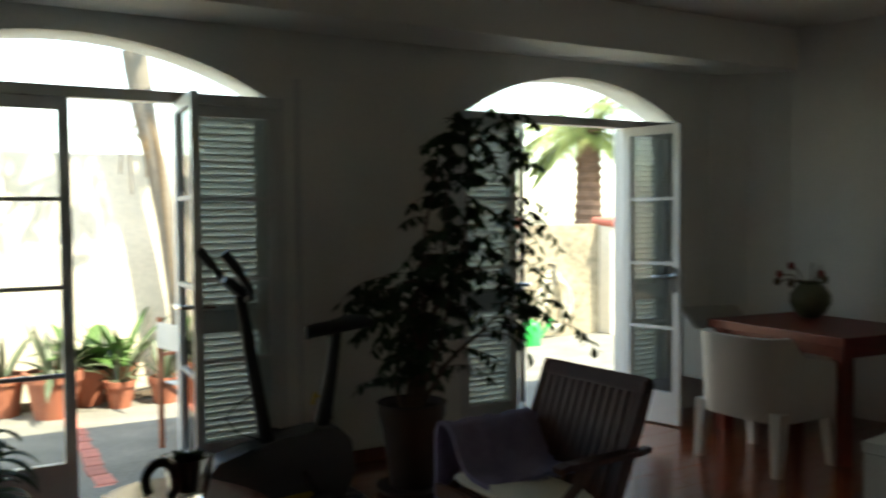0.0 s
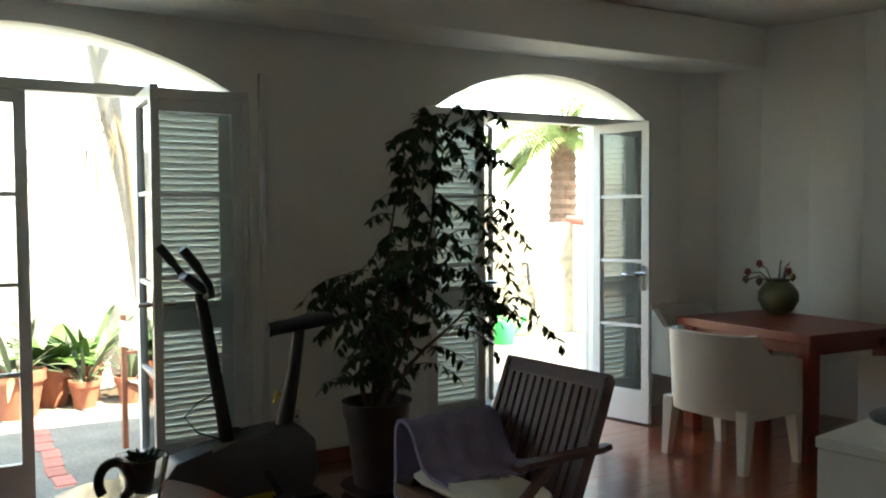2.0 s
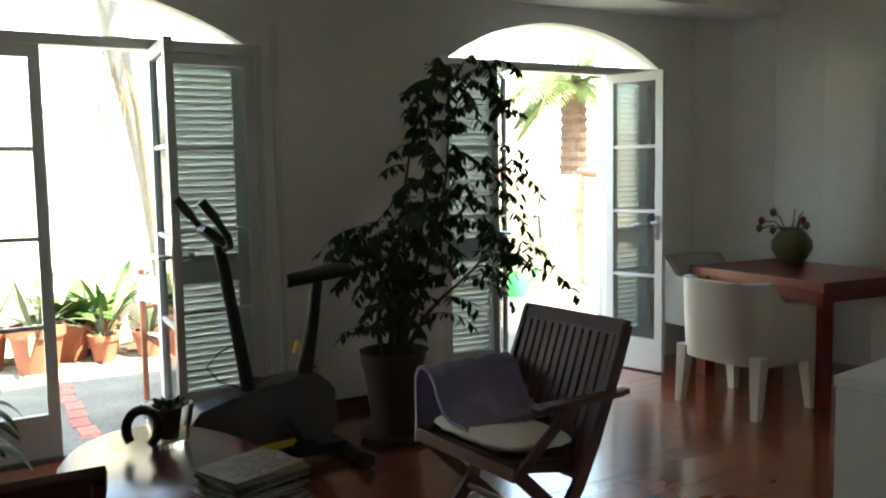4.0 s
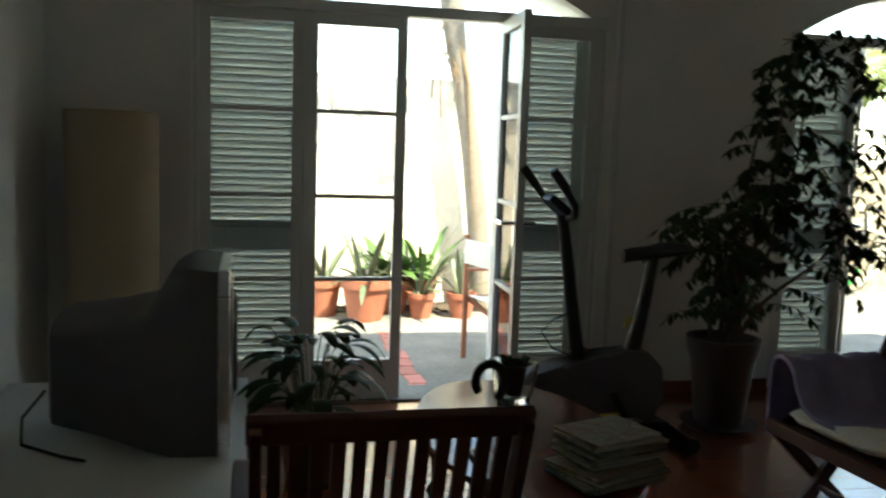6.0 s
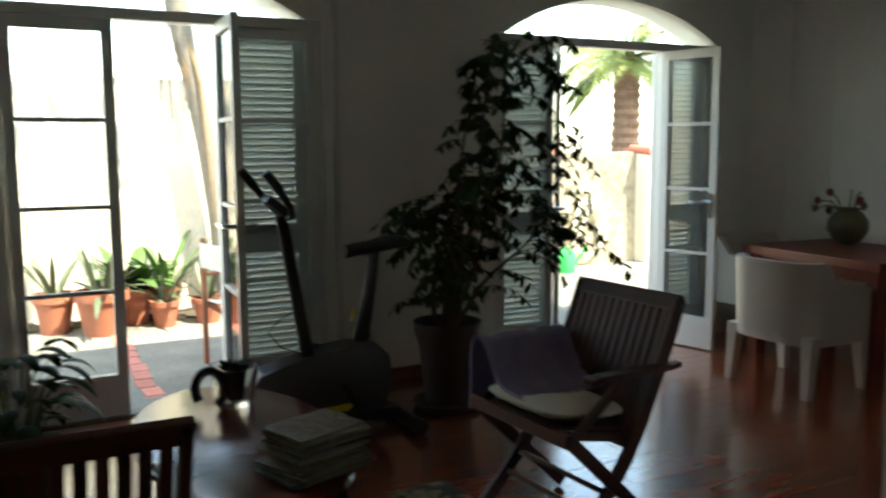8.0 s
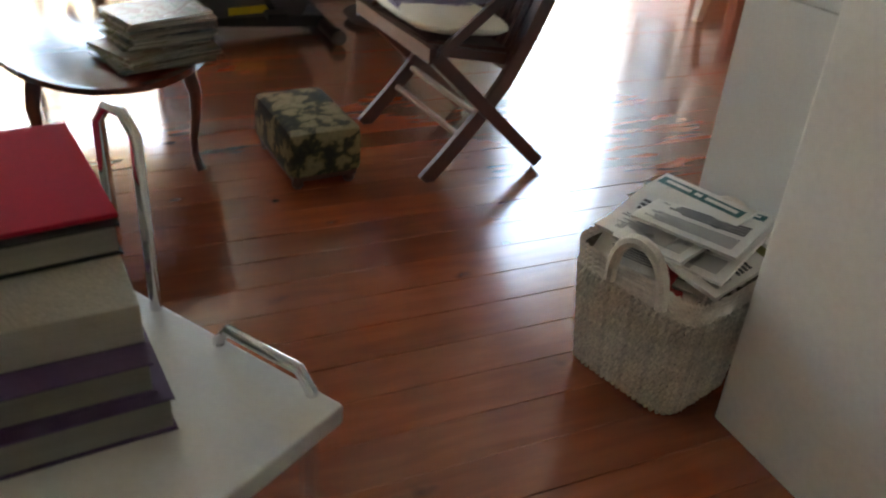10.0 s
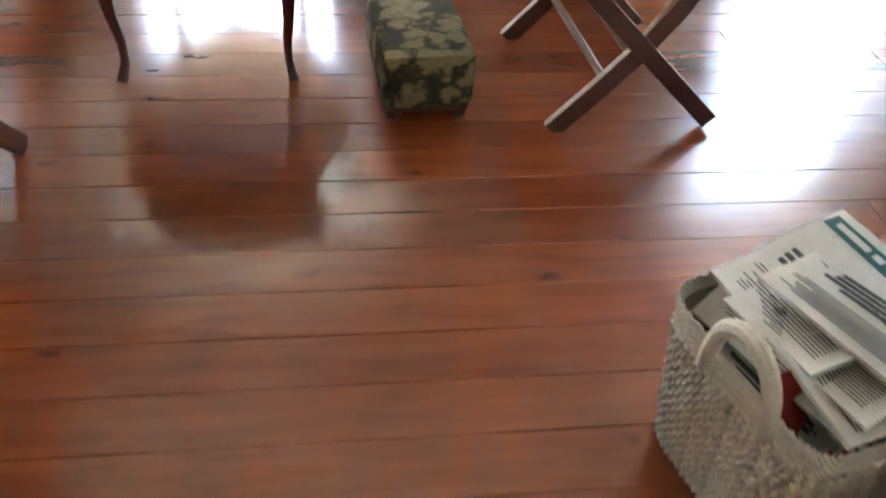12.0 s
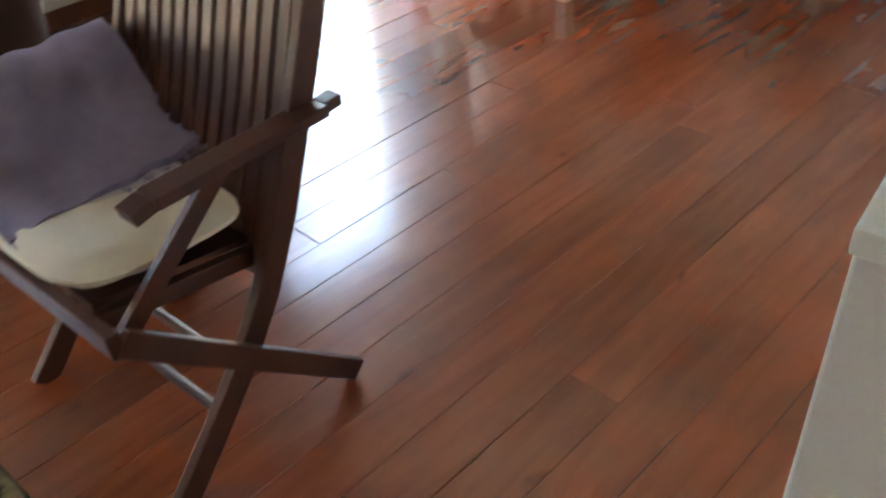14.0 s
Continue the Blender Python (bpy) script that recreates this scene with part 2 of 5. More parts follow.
RED = mat("red_card", (0.48, 0.018, 0.045), 0.85, spec=0.15, var=0.06, scale=12, bump=0.05)
PURPLE = mat("purple_card", (0.10, 0.055, 0.14), 0.6, var=0.12, scale=12, bump=0.05)
BASKET = mat("whitewashed_seagrass", (0.72, 0.69, 0.62), 0.8, var=0.42, scale=60, fine=170, bump=0.3, per_object=0.12)
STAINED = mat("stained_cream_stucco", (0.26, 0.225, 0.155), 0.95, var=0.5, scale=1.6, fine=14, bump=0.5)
BASKET_GAP = mat("basket_gap_shade", (0.17, 0.145, 0.11), 0.95, var=0.4, scale=60, fine=200, bump=0.4)
BASKET_RIM = mat("white_seagrass_band", (0.80, 0.77, 0.70), 0.9, var=0.2, scale=40, fine=200, bump=0.4)
LAMPSHADE = mat("beige_paper", (0.45, 0.36, 0.24), 0.85, var=0.08, scale=5, bump=0.1)
TVGREY = mat("grey_plastic", (0.10, 0.10, 0.104), 0.5, var=0.08, scale=8, bump=0.04)
VASE = mat("green_glazed_clay", (0.13, 0.13, 0.065), 0.35, var=0.25, scale=12, bump=0.15)
ORANGE = mat("orange_brown_wood", (0.28, 0.12, 0.04), 0.5, var=0.2, scale=20, bump=0.1)
FLOWER = mat("dried_red_flower", (0.30, 0.06, 0.05), 0.8, var=0.3, scale=30, bump=0.1)
STEM = mat("dry_stem", (0.16, 0.11, 0.06), 0.9, var=0.3, scale=30, bump=0.1)
ALOE = mat("grey_green_aloe", (0.075, 0.095, 0.05), 0.55, var=0.3, scale=14, bump=0.1)
BRIGHTLEAF = mat("green_leaf", (0.05, 0.105, 0.024), 0.45, var=0.3, scale=14, bump=0.05)
PALMLEAF = mat("palm_frond_green", (0.16, 0.20, 0.05), 0.6, var=0.3, scale=9, bump=0.1)
PALMBARK = mat("palm_bark", (0.17, 0.10, 0.065), 0.95, var=0.35, scale=6, fine=30, bump=0.8)
PALEBARK = mat("pale_smooth_bark", (0.18, 0.155, 0.12), 0.9, var=0.25, scale=6, fine=40, bump=0.5)
REDBRICK = mat("pink_red_brick", (0.46, 0.17, 0.13), 0.9, var=0.25, scale=12, bump=0.4, per_object=0.2)
ROOFTILE = mat("red_roof_tile", (0.42, 0.12, 0.08), 0.85, var=0.25, scale=12, bump=0.3)
DECKWOOD = mat("oiled_red_wood", (0.30, 0.10, 0.05), 0.5, var=0.25, scale=8, bump=0.1)
CANVAS = mat("cream_canvas", (0.70, 0.66, 0.58), 0.9, var=0.08, scale=10, fine=300, bump=0.2)
HOSE = mat("cream_hose", (0.62, 0.58, 0.45), 0.5, var=0.1, scale=10, bump=0.05)
GREENPLASTIC = mat("bright_green_plastic", (0.02, 0.38, 0.07), 0.4, var=0.08, scale=8, bump=0.03)
SKIRTING = mat("dark_red_skirting", (0.16, 0.05, 0.028), 0.45, var=0.25, scale=8, bump=0.1)
YELLOW = mat("yellow_label", (0.62, 0.48, 0.03), 0.5, var=0.05, scale=10, bump=0)

# ---------------------------------------------------------------- mesh helpers
def box(bm, x0, y0, z0, x1, y1, z1, m=None):
    r = bmesh.ops.create_cube(bm, size=1.0)
    vs = r["verts"]
    for v in vs:
        v.co = Vector(((x0 + x1) / 2 + v.co.x * (x1 - x0), (y0 + y1) / 2 + v.co.y * (y1 - y0), (z0 + z1) / 2 + v.co.z * (z1 - z0)))
        if m is not None:
            v.co = m @ v.co
    return vs

def bar(bm, a, b, w, d, side=(0, 0, 1)):
    """A bar of section w x d from a to b; w lies along side."""
    a, b = Vector(a), Vector(b)
    ax = (b - a).normalized()
    s = Vector(side)
    s = (s - ax * s.dot(ax)).normalized()
    n = ax.cross(s)
    vs = []
    for p in (a, b):
        for u, v in ((-1, -1), (1, -1), (1, 1), (-1, 1)):
            vs.append(bm.verts.new(p + s * (u * w / 2) + n * (v * d / 2)))
    for f in ((3, 2, 1, 0), (4, 5, 6, 7), (0, 1, 5, 4), (1, 2, 6, 5), (2, 3, 7, 6), (3, 0, 4, 7)):
        bm.faces.new([vs[i] for i in f])
    return vs

def tube(bm, pts, radii, seg=10, caps=True):
    pts = [Vector(p) for p in pts]
    if not hasattr(radii, "__len__"):
        radii = [radii] * len(pts)
    rings, up = [], None
    for i, p in enumerate(pts):
        d = (pts[min(i + 1, len(pts) - 1)] - pts[max(i - 1, 0)]).normalized()
        if up is None:
            up = Vector((0, 0, 1)) if abs(d.z) < 0.9 else Vector((1, 0, 0))
        s = d.cross(up).normalized()
        up = s.cross(d).normalized()
        rings.append([bm.verts.new(p + (s * math.cos(k * math.tau / seg) + up * math.sin(k * math.tau / seg)) * radii[i]) for k in range(seg)])
    for r0, r1 in zip(rings, rings[1:]):
        for k in range(seg):
            bm.faces.new((r0[k], r0[(k + 1) % seg], r1[(k + 1) % seg], r1[k]))
    if caps:
        bm.faces.new(rings[0][::-1]); bm.faces.new(rings[-1])

def lathe(bm, profile, seg=24, c=(0, 0, 0)):
    """profile: (radius, z) from bottom to top."""
    rings = [[bm.verts.new((c[0] + r * math.cos(k * math.tau / seg), c[1] + r * math.sin(k * math.tau / seg), c[2] + z)) for k in range(seg)] for r, z in profile]
    for r0, r1 in zip(rings, rings[1:]):
        for k in range(seg):
            bm.faces.new((r0[k], r0[(k + 1) % seg], r1[(k + 1) % seg], r1[k]))
    bm.faces.new(rings[0][::-1]); bm.faces.new(rings[-1])

def mesh_of(name, bm, material, smooth=False, bevel=0.0):
    if bevel:
        bmesh.ops.bevel(bm, geom=bm.edges[:], offset=bevel, segments=2, profile=0.6, affect='EDGES', clamp_overlap=True)
    bmesh.ops.recalc_face_normals(bm, faces=bm.faces[:])
    me = bpy.data.meshes.new(name)
    bm.to_mesh(me); bm.free()
    me.materials.append(material)
    if smooth:
        for p in me.polygons:
            p.use_smooth = True
        me.set_sharp_from_angle(angle=radians(40))
    return me

def part(name, bm, material, parent, label="", smooth=False, bevel=0.0, at=None):
    ob = new(name, mesh_of(name, bm, material, smooth, bevel))
    ob.parent = parent
    if at is not None:
        ob.matrix_local = at
    if label:
        ob["label"] = label
    return ob

def thing(name, label, category, m=None, group=""):
    ob = new(name)
    ob.empty_display_size = 0.1
    if m is not None:
        ob.matrix_world = m
    return tagged(ob, label, category, group)

def structure(name, bm, material, label, category, smooth=False, bevel=0.0):
    return tagged(new(name, mesh_of(name, bm, material, smooth, bevel)), label, category, kind="structure")
# ---------------------------------------------------------------- structure
WALL, OUT = 5.08, 5.36          # inner and outer face of the window wall
JY = 5.13                       # plane of the joinery
SPRING, TRANS = 2.17, 2.11      # arch springing; top of the door leaves
CEIL = 2.86
W1, W2 = (0.25, 2.50), (3.66, 5.61)      # door frames
A1, A2 = (0.35, 2.395), (3.735, 5.57)     # fanlights above them

def arch_z(x, w, rise=0.27):
    c, h = (w[0] + w[1]) / 2, (w[1] - w[0]) / 2
    r = (h * h + rise * rise) / (2 * rise)
    return SPRING + rise - r + math.sqrt(max(r * r - (x - c) ** 2, 0))

def wall_north():
    bm = bmesh.new()
    for x0, x1 in ((-0.72, W1[0]), (W1[1], W2[0]), (W2[1], 6.06)):
        box(bm, x0, WALL, -0.1, x1, OUT, SPRING)
    n = 28
    def slab(x0, x1, za, zb):
        vs = [bm.verts.new(p) for p in ((x0, WALL, za), (x1, WALL, zb), (x1, OUT, zb), (x0, OUT, za), (x0, WALL, 3.1), (x1, WALL, 3.1), (x1, OUT, 3.1), (x0, OUT, 3.1))]
        for f in ((0, 1, 5, 4), (3, 7, 6, 2), (0, 3, 2, 1), (4, 5, 6, 7), (0, 4, 7, 3), (1, 2, 6, 5)):
            bm.faces.new([vs[i] for i in f])
    slab(-0.72, A1[0], SPRING, SPRING); slab(A1[1], A2[0], SPRING, SPRING); slab(A2[1], 6.06, SPRING, SPRING)
    for w in (A1, A2):
        for i in range(n):
            a = w[0] + (w[1] - w[0]) * i / n
            b = w[0] + (w[1] - w[0]) * (i + 1) / n
            slab(a, b, arch_z(a, w), arch_z(b, w))
    bmesh.ops.remove_doubles(bm, verts=bm.verts[:], dist=0.0005)
    structure("wall_north", bm, PLASTER, "white plastered wall with two wide arched door openings", "wall")
wall_north()

def plain_wall(name, pts, label, z0=-0.1, z1=3.1, t=0.25):
    bm = bmesh.new()
    for (ax, ay), (bx, by) in zip(pts, pts[1:]):
        d = Vector((bx - ax, by - ay, 0)).normalized()
        nrm = Vector((d.y, -d.x, 0)) * t
        vs = []
        for z in (z0, z1):
            for p in ((ax, ay), (bx, by)):
                vs.append(Vector((p[0], p[1], z)))
                vs.append(Vector((p[0], p[1], z)) + nrm)
        v = [bm.verts.new(p) for p in vs]
        for f in ((0, 2, 6, 4), (1, 5, 7, 3), (0, 1, 3, 2), (4, 6, 7, 5), (0, 4, 5, 1), (2, 3, 7, 6)):
            bm.faces.new([v[i] for i in f])
    structure(name, bm, PLASTER, label, "wall")

plain_wall("wall_west", [(-0.45, 5.08), (-0.45, -2.2)], "plain white plastered wall behind the television", t=-0.25 * -1)
plain_wall("wall_south", [(-0.7, -2.2), (6.85, -2.2)], "plain white plastered wall closing the room", t=0.25)
plain_wall("wall_east", [(6.60, -2.2), (6.57, 3.5), (6.53, 3.95), (6.45, 4.32), (6.32, 4.64), (6.15, 4.90), (5.94, 5.08)], "white plastered wall behind the dining table", t=0.25)
PIER = (2.64, 1.305)            # corner of the partition
bm = bmesh.new()
box(bm, PIER[0], -2.2, 0, PIER[0] + 0.24, PIER[1], CEIL)
structure("wall_pier", bm, PLASTER, "end of a white plastered partition wall beside the basket", "wall", bevel=0.008)

bm = bmesh.new(); box(bm, -0.8, -2.5, CEIL, 6.9, WALL, CEIL + 0.2)
structure("ceiling", bm, CEILING, "plain white painted ceiling", "ceiling")
bm = bmesh.new(); box(bm, -0.45, 4.61, 2.55, 6.5, WALL - 0.002, CEIL - 0.002)
structure("ceiling_beam", bm, CEILING, "white boxed beam along the top of the window wall", "beam", bevel=0.012)

# floor: boards along x
def floor():
    bm = bmesh.new(); box(bm, -0.8, -2.5, -0.12, 6.85, OUT, -0.022)
    base = structure("floor", bm, SOIL, "worn reddish pine floorboards with dark knots", "floor")
    return base
FLOOR = floor()
def strip(name, pts, h, t, material, label, category):
    bm = bmesh.new()
    for (ax, ay), (bx, by) in zip(pts, pts[1:]):
        d = Vector((bx - ax, by - ay, 0)).normalized()
        n = Vector((-d.y, d.x, 0))
        mid = (Vector((ax, ay, 0)) + Vector((bx, by, 0))) / 2 + n * (t / 2 + 0.001)
        bar(bm, Vector((ax, ay, h / 2)) + n * (t / 2 + 0.001), Vector((bx, by, h / 2)) + n * (t / 2 + 0.001), h, t, (0, 0, 1))
    structure(name, bm, material, label, category)
strip("baseboard_north", [(W2[0], WALL), (W1[1] + 0.02, WALL)], 0.075, 0.014, SKIRTING, "dark red tiled skirting along the window wall", "baseboard")
strip("baseboard_north", [(W1[0] - 0.02, WALL), (-0.44, WALL)], 0.075, 0.014, SKIRTING, "dark red tiled skirting along the window wall", "baseboard")
# thin pale strip added in place of a wall edge that catches the light
bm = bmesh.new(); box(bm, 2.555, WALL - 0.022, 0.08, 2.59, WALL - 0.001, 2.28)
structure("trim", bm, JOINERY, "narrow white strip added for the lit wall edge beside the french doors", "trim", bevel=0.004)

# ---------------------------------------------------------------- arched doors
def sash(bm_frame, x0, x1, z0, z1, y0, y1, stile=0.058, bottom=0.223, top=0.062, rows=4, m=None):
    """A glazed leaf: stiles, rails and glazing bars. Returns the panes' rectangles."""
    box(bm_frame, x0, y0, z0, x0 + stile, y1, z1, m)
    box(bm_frame, x1 - stile, y0, z0, x1, y1, z1, m)
    box(bm_frame, x0 + stile, y0, z0, x1 - stile, y1, z0 + bottom, m)
    box(bm_frame, x0 + stile, y0, z1 - top, x1 - stile, y1, z1, m)
    a, b = z0 + bottom, z1 - top
    h = (b - a) / rows
    out = []
    for r in range(rows):
        lo = a + r * h
        if r:
            box(bm_frame, x0 + stile, y0 + 0.006, lo - 0.011, x1 - stile, y1 - 0.006, lo + 0.011, m)
        out.append((x0 + stile, lo + (0.011 if r else 0), x1 - stile, lo + h - (0.011 if r < rows - 1 else 0)))
    return out

def pane_mesh(w, h, t=0.004):
    bm = bmesh.new(); box(bm, 0, -t / 2, 0, w, t / 2, h)
    return bm

def leaf(parent, name, width, height, handle=None, label=""):
    """A glazed leaf hinged at its local origin, lying along +x."""
    bm = bmesh.new()
    panes = sash(bm, 0, width, 0, height, -0.02, 0.02)
    lf = part(name, bm, JOINERY, parent, label or "white glazed door leaf with four panes")
    for (a, b, c, d) in panes:
        p = part("pane", pane_mesh(c - a - 0.001, d - b - 0.001), GLASS, lf, at=pose(a, 0.002, b))
        p.visible_shadow = False
    if handle:
        bm = bmesh.new()
        for s in (-1, 1):
            y = 0.02 * s
            box(bm, handle - 0.016, min(y, y + 0.006 * s), 0.93, handle + 0.016, max(y, y + 0.006 * s), 1.10)
            tube(bm, [(handle, y, 1.04), (handle, y + 0.065 * s, 1.04), (handle - 0.03, y + 0.07 * s, 1.04), (handle - 0.13, y + 0.07 * s, 1.04)], 0.012, 8)
        part("door_handle", bm, CHROME, lf, "brushed metal lever handle", smooth=True)
    return lf

def shutter(parent, x0, x1, z0, z1, y, sr=0.05):
    bm = bmesh.new()
    st = 0.05
    box(bm, x0, y, z0, x0 + st, y + 0.04, z1); box(bm, x1 - sr, y, z0, x1, y + 0.04, z1)
    mid = 0.845
    for a, b in ((z0, z0 + 0.09), (mid, mid + 0.115), (z1 - 0.06, z1)):
        box(bm, x0 + st, y, a, x1 - sr, y + 0.04, b)
    sh = part("shutter", bm, SHUTTER, parent, "pale louvred wooden shutter, closed behind the glass")
    sl = bmesh.new()
    bar(sl, (0, 0, 0), (x1 - x0 - st - sr, 0, 0), 0.052, 0.008, side=(0, 0.62, -0.78))
    me = mesh_of("slat", sl, SHUTTER)
    for a, b in ((z0 + 0.09, mid), (mid + 0.115, z1 - 0.06)):
        n = round((b - a) / 0.0385)
        for i in range(n):
            o = new("slat", me); o.parent = sh
            o.matrix_local = pose(x0 + st, y + 0.02, a + (i + 0.5) * (b - a) / n)
    return sh

def arched_door(index, w, arch, label, open_angle, closed_clear):
    """Four bays: the outer ones have closed shutters, the third stands open."""
    root = tagged(new("door_%d" % index), label, "french door", kind="structure")
    n = 4
    bay = (w[1] - w[0] - 0.06) / n
    xs = [w[0] + 0.03 + bay * i for i in range(n + 1)]
    fr = bmesh.new()
    y0, y1 = JY - 0.03, JY + 0.05
    box(fr, w[0], y0, 0, w[0] + 0.03, y1, TRANS); box(fr, w[1] - 0.03, y0, 0, w[1], y1, TRANS)
    box(fr, w[0], y0 - 0.01, TRANS, w[1], y1, SPRING - 0.002)
    box(fr, xs[1] - 0.011, y0, 0, xs[1] + 0.003, y1, TRANS); box(fr, xs[3] - 0.02, y0, 0, xs[3] + 0.02, y1, TRANS)
    part("door_frame", fr, JOINERY, root, "white painted wooden frame and transom", bevel=0.003)
    th = bmesh.new(); box(th, w[0], WALL, -0.02, w[1], OUT, 0.012)
    part("threshold", th, CONCRETE, root, "pale stone threshold")
    # fanlight
    g = bmesh.new()
    k = 24
    lo = [g.verts.new((arch[0] + (arch[1] - arch[0]) * i / k, JY + 0.03, SPRING)) for i in range(k + 1)]
    hi = [g.verts.new((arch[0] + (arch[1] - arch[0]) * i / k, JY + 0.03, arch_z(arch[0] + (arch[1] - arch[0]) * i / k, arch) + 0.001)) for i in range(k + 1)]
    for i in range(k):
        if i == 0:
            g.faces.new((lo[0], lo[1], hi[1]))
        elif i == k - 1:
            g.faces.new((lo[i], lo[i + 1], hi[i]))
        else:
            g.faces.new((lo[i], lo[i + 1], hi[i + 1], hi[i]))
    bmesh.ops.solidify(g, geom=g.faces[:], thickness=0.004)
    f = part("fanlight_pane", g, GLASS, root, "clear segmental fanlight glass")
    f.visible_shadow = False
    # leaves
    def put(name, hx, hy, angle, width, handle=None, lab=""):
        lf = leaf(root, name, width, TRANS - 0.014, handle, lab)
        lf.matrix_local = pose(hx, hy, 0.012, 0, 0, angle)
        return lf
    put("leaf", xs[0] + 0.002, JY, 0, bay - 0.014)
    shutter(root, xs[0] + 0.006, xs[1] - 0.014, 0.03, TRANS - 0.01, JY + 0.055)
    put("leaf", xs[3] + 0.022, JY, 0, bay - 0.024)
    shutter(root, xs[3] - 0.02, xs[4] + 0.002, 0.03, TRANS - 0.01, JY + 0.055, 0.115)
    if closed_clear:
        put("leaf", xs[1] + 0.004, JY, 0, bay - 0.012)
    else:
        put("leaf", xs[1] + 0.012, JY - 0.02, -132, bay - 0.014, bay - 0.05, "white glazed door leaf standing open into the room")
    put("leaf", xs[3] - 0.02, JY - 0.025, open_angle, bay - 0.014, bay - 0.05, "white glazed door leaf standing open into the room")
    return root
arched_door(1, W1, A1, "white french doors under an arch, one leaf open", -94, True)
arched_door(2, W2, A2, "white french doors under an arch, standing open", -76, False)

# ---------------------------------------------------------------- outdoors
bm = bmesh.new()
for (x0, y0, x1, y1) in ((-60, OUT, 60, 90), (-60, -60, -0.85, OUT), (6.85, -60, 60, OUT), (-0.85, -60, 6.85, -2.5)):
    box(bm, x0, y0, -0.5, x1, y1, -0.05)
structure("ground", bm, CONCRETE, "weathered grey concrete patio with dark stains", "ground")
bm = bmesh.new(); box(bm, -6, 8.25, -0.05, 5.2, 8.5, 2.05)
structure("garden_wall", bm, STUCCO, "sunlit cream rendered garden wall", "wall", bevel=0.01)
# ---------------------------------------------------------------- furniture
def folding_chair(name, m, label):
    """Forward is +x. Folding slatted armchair on crossed legs."""
    root = thing(name, label, "chair", m, "folding armchairs round the coffee table")
    HW = 0.265
    for s in (-1, 1):
        y = HW * s
        bm = bmesh.new()
        pts = [(0.188, 0.0), (0.082, 0.11), (-0.008, 0.21), (-0.10, 0.335), (-0.175, 0.475), (-0.245, 0.635), (-0.298, 0.76), (-0.345, 0.885)]
        ring = []
        for i, (x, z) in enumerate(pts):
            a, b = pts[max(i - 1, 0)], pts[min(i + 1, len(pts) - 1)]
            t = Vector((b[0] - a[0], 0, b[1] - a[1])).normalized()
            nn = Vector((-t.z, 0, t.x)) * 0.027
            ring.append([bm.verts.new(Vector((x, yy, z)) + nn * k) for yy, k in ((y - 0.012, -1), (y + 0.012, -1), (y + 0.012, 1), (y - 0.012, 1))])
        for r0, r1 in zip(ring, ring[1:]):
            for k in range(4):
                bm.faces.new((r0[k], r0[(k + 1) % 4], r1[(k + 1) % 4], r1[k]))
        bm.faces.new(ring[0]); bm.faces.new(ring[-1][::-1])
        part("back_leg", bm, TEAK, root, bevel=0.004)
        bm = bmesh.new()
        bar(bm, (-0.258, y + 0.025 * s, 0.018), (0.19, y + 0.025 * s, 0.448), 0.048, 0.022, (0, 0, 1))
        part("front_leg", bm, TEAK, root, bevel=0.004)
        bm = bmesh.new()
        bar(bm, (0.07, y + 0.022 * s, 0.652), (-0.285, y + 0.022 * s, 0.648), 0.055, 0.022, (0, 1, 0))
        bar(bm, (0.07, y + 0.022 * s, 0.652), (0.112, y + 0.022 * s, 0.644), 0.05, 0.022, (0, 1, 0))
        bar(bm, (-0.285, y + 0.022 * s, 0.648), (-0.325, y + 0.022 * s, 0.65), 0.035, 0.022, (0, 1, 0))
        part("armrest", bm, TEAK, root, bevel=0.004)
        bm = bmesh.new()
        bar(bm, (-0.085, y + 0.003 * s, 0.638), (0.165, y + 0.003 * s, 0.44), 0.036, 0.018, (0, 0, 1))
        part("arm_support", bm, TEAK, root, bevel=0.003)
        bm = bmesh.new()
        bar(bm, (0.19, (HW - 0.05) * s, 0.45), (-0.12, (HW - 0.05) * s, 0.39), 0.035, 0.022, (0, 0, 1))
        part("seat_rail", bm, TEAK, root, bevel=0.003)
    bm = bmesh.new(); bar(bm, (-0.332, -HW - 0.018, 0.872), (-0.332, HW + 0.018, 0.872), 0.062, 0.026, (-0.45, 0, 0.9))
    part("top_rail", bm, TEAK, root, bevel=0.005)
    bm = bmesh.new(); bar(bm, (-0.13, -HW, 0.372), (-0.13, HW, 0.372), 0.05, 0.022, (-0.45, 0, 0.9))
    part("lower_rail", bm, TEAK, root, bevel=0.004)
    bm = bmesh.new(); bar(bm, (0.20, -HW - 0.03, 0.45), (0.20, HW + 0.03, 0.45), 0.05, 0.025, (0, 0, 1))
    part("front_rail", bm, TEAK, root, bevel=0.004)
    for x, z in ((-0.005, 0.212), (0.055, 0.142)):
        bm = bmesh.new(); tube(bm, [(x, -HW + 0.02, z), (x, HW - 0.02, z)], 0.011, 8)
        part("stretcher", bm, TEAK, root, smooth=True)
    sl = bmesh.new()
    p3 = [(-0.138, 0.38), (-0.19, 0.50), (-0.25, 0.64), (-0.33, 0.86)]
    ring = [[sl.verts.new((x + dx, yy, z)) for yy, dx in ((-0.0135, 0), (0.0135, 0), (0.0135, 0.018), (-0.0135, 0.018))] for x, z in p3]
    for r0, r1 in zip(ring, ring[1:]):
        for k in range(4):
            sl.faces.new((r0[k], r0[(k + 1) % 4], r1[(k + 1) % 4], r1[k]))
    sl.faces.new(ring[0]); sl.faces.new(ring[-1][::-1])
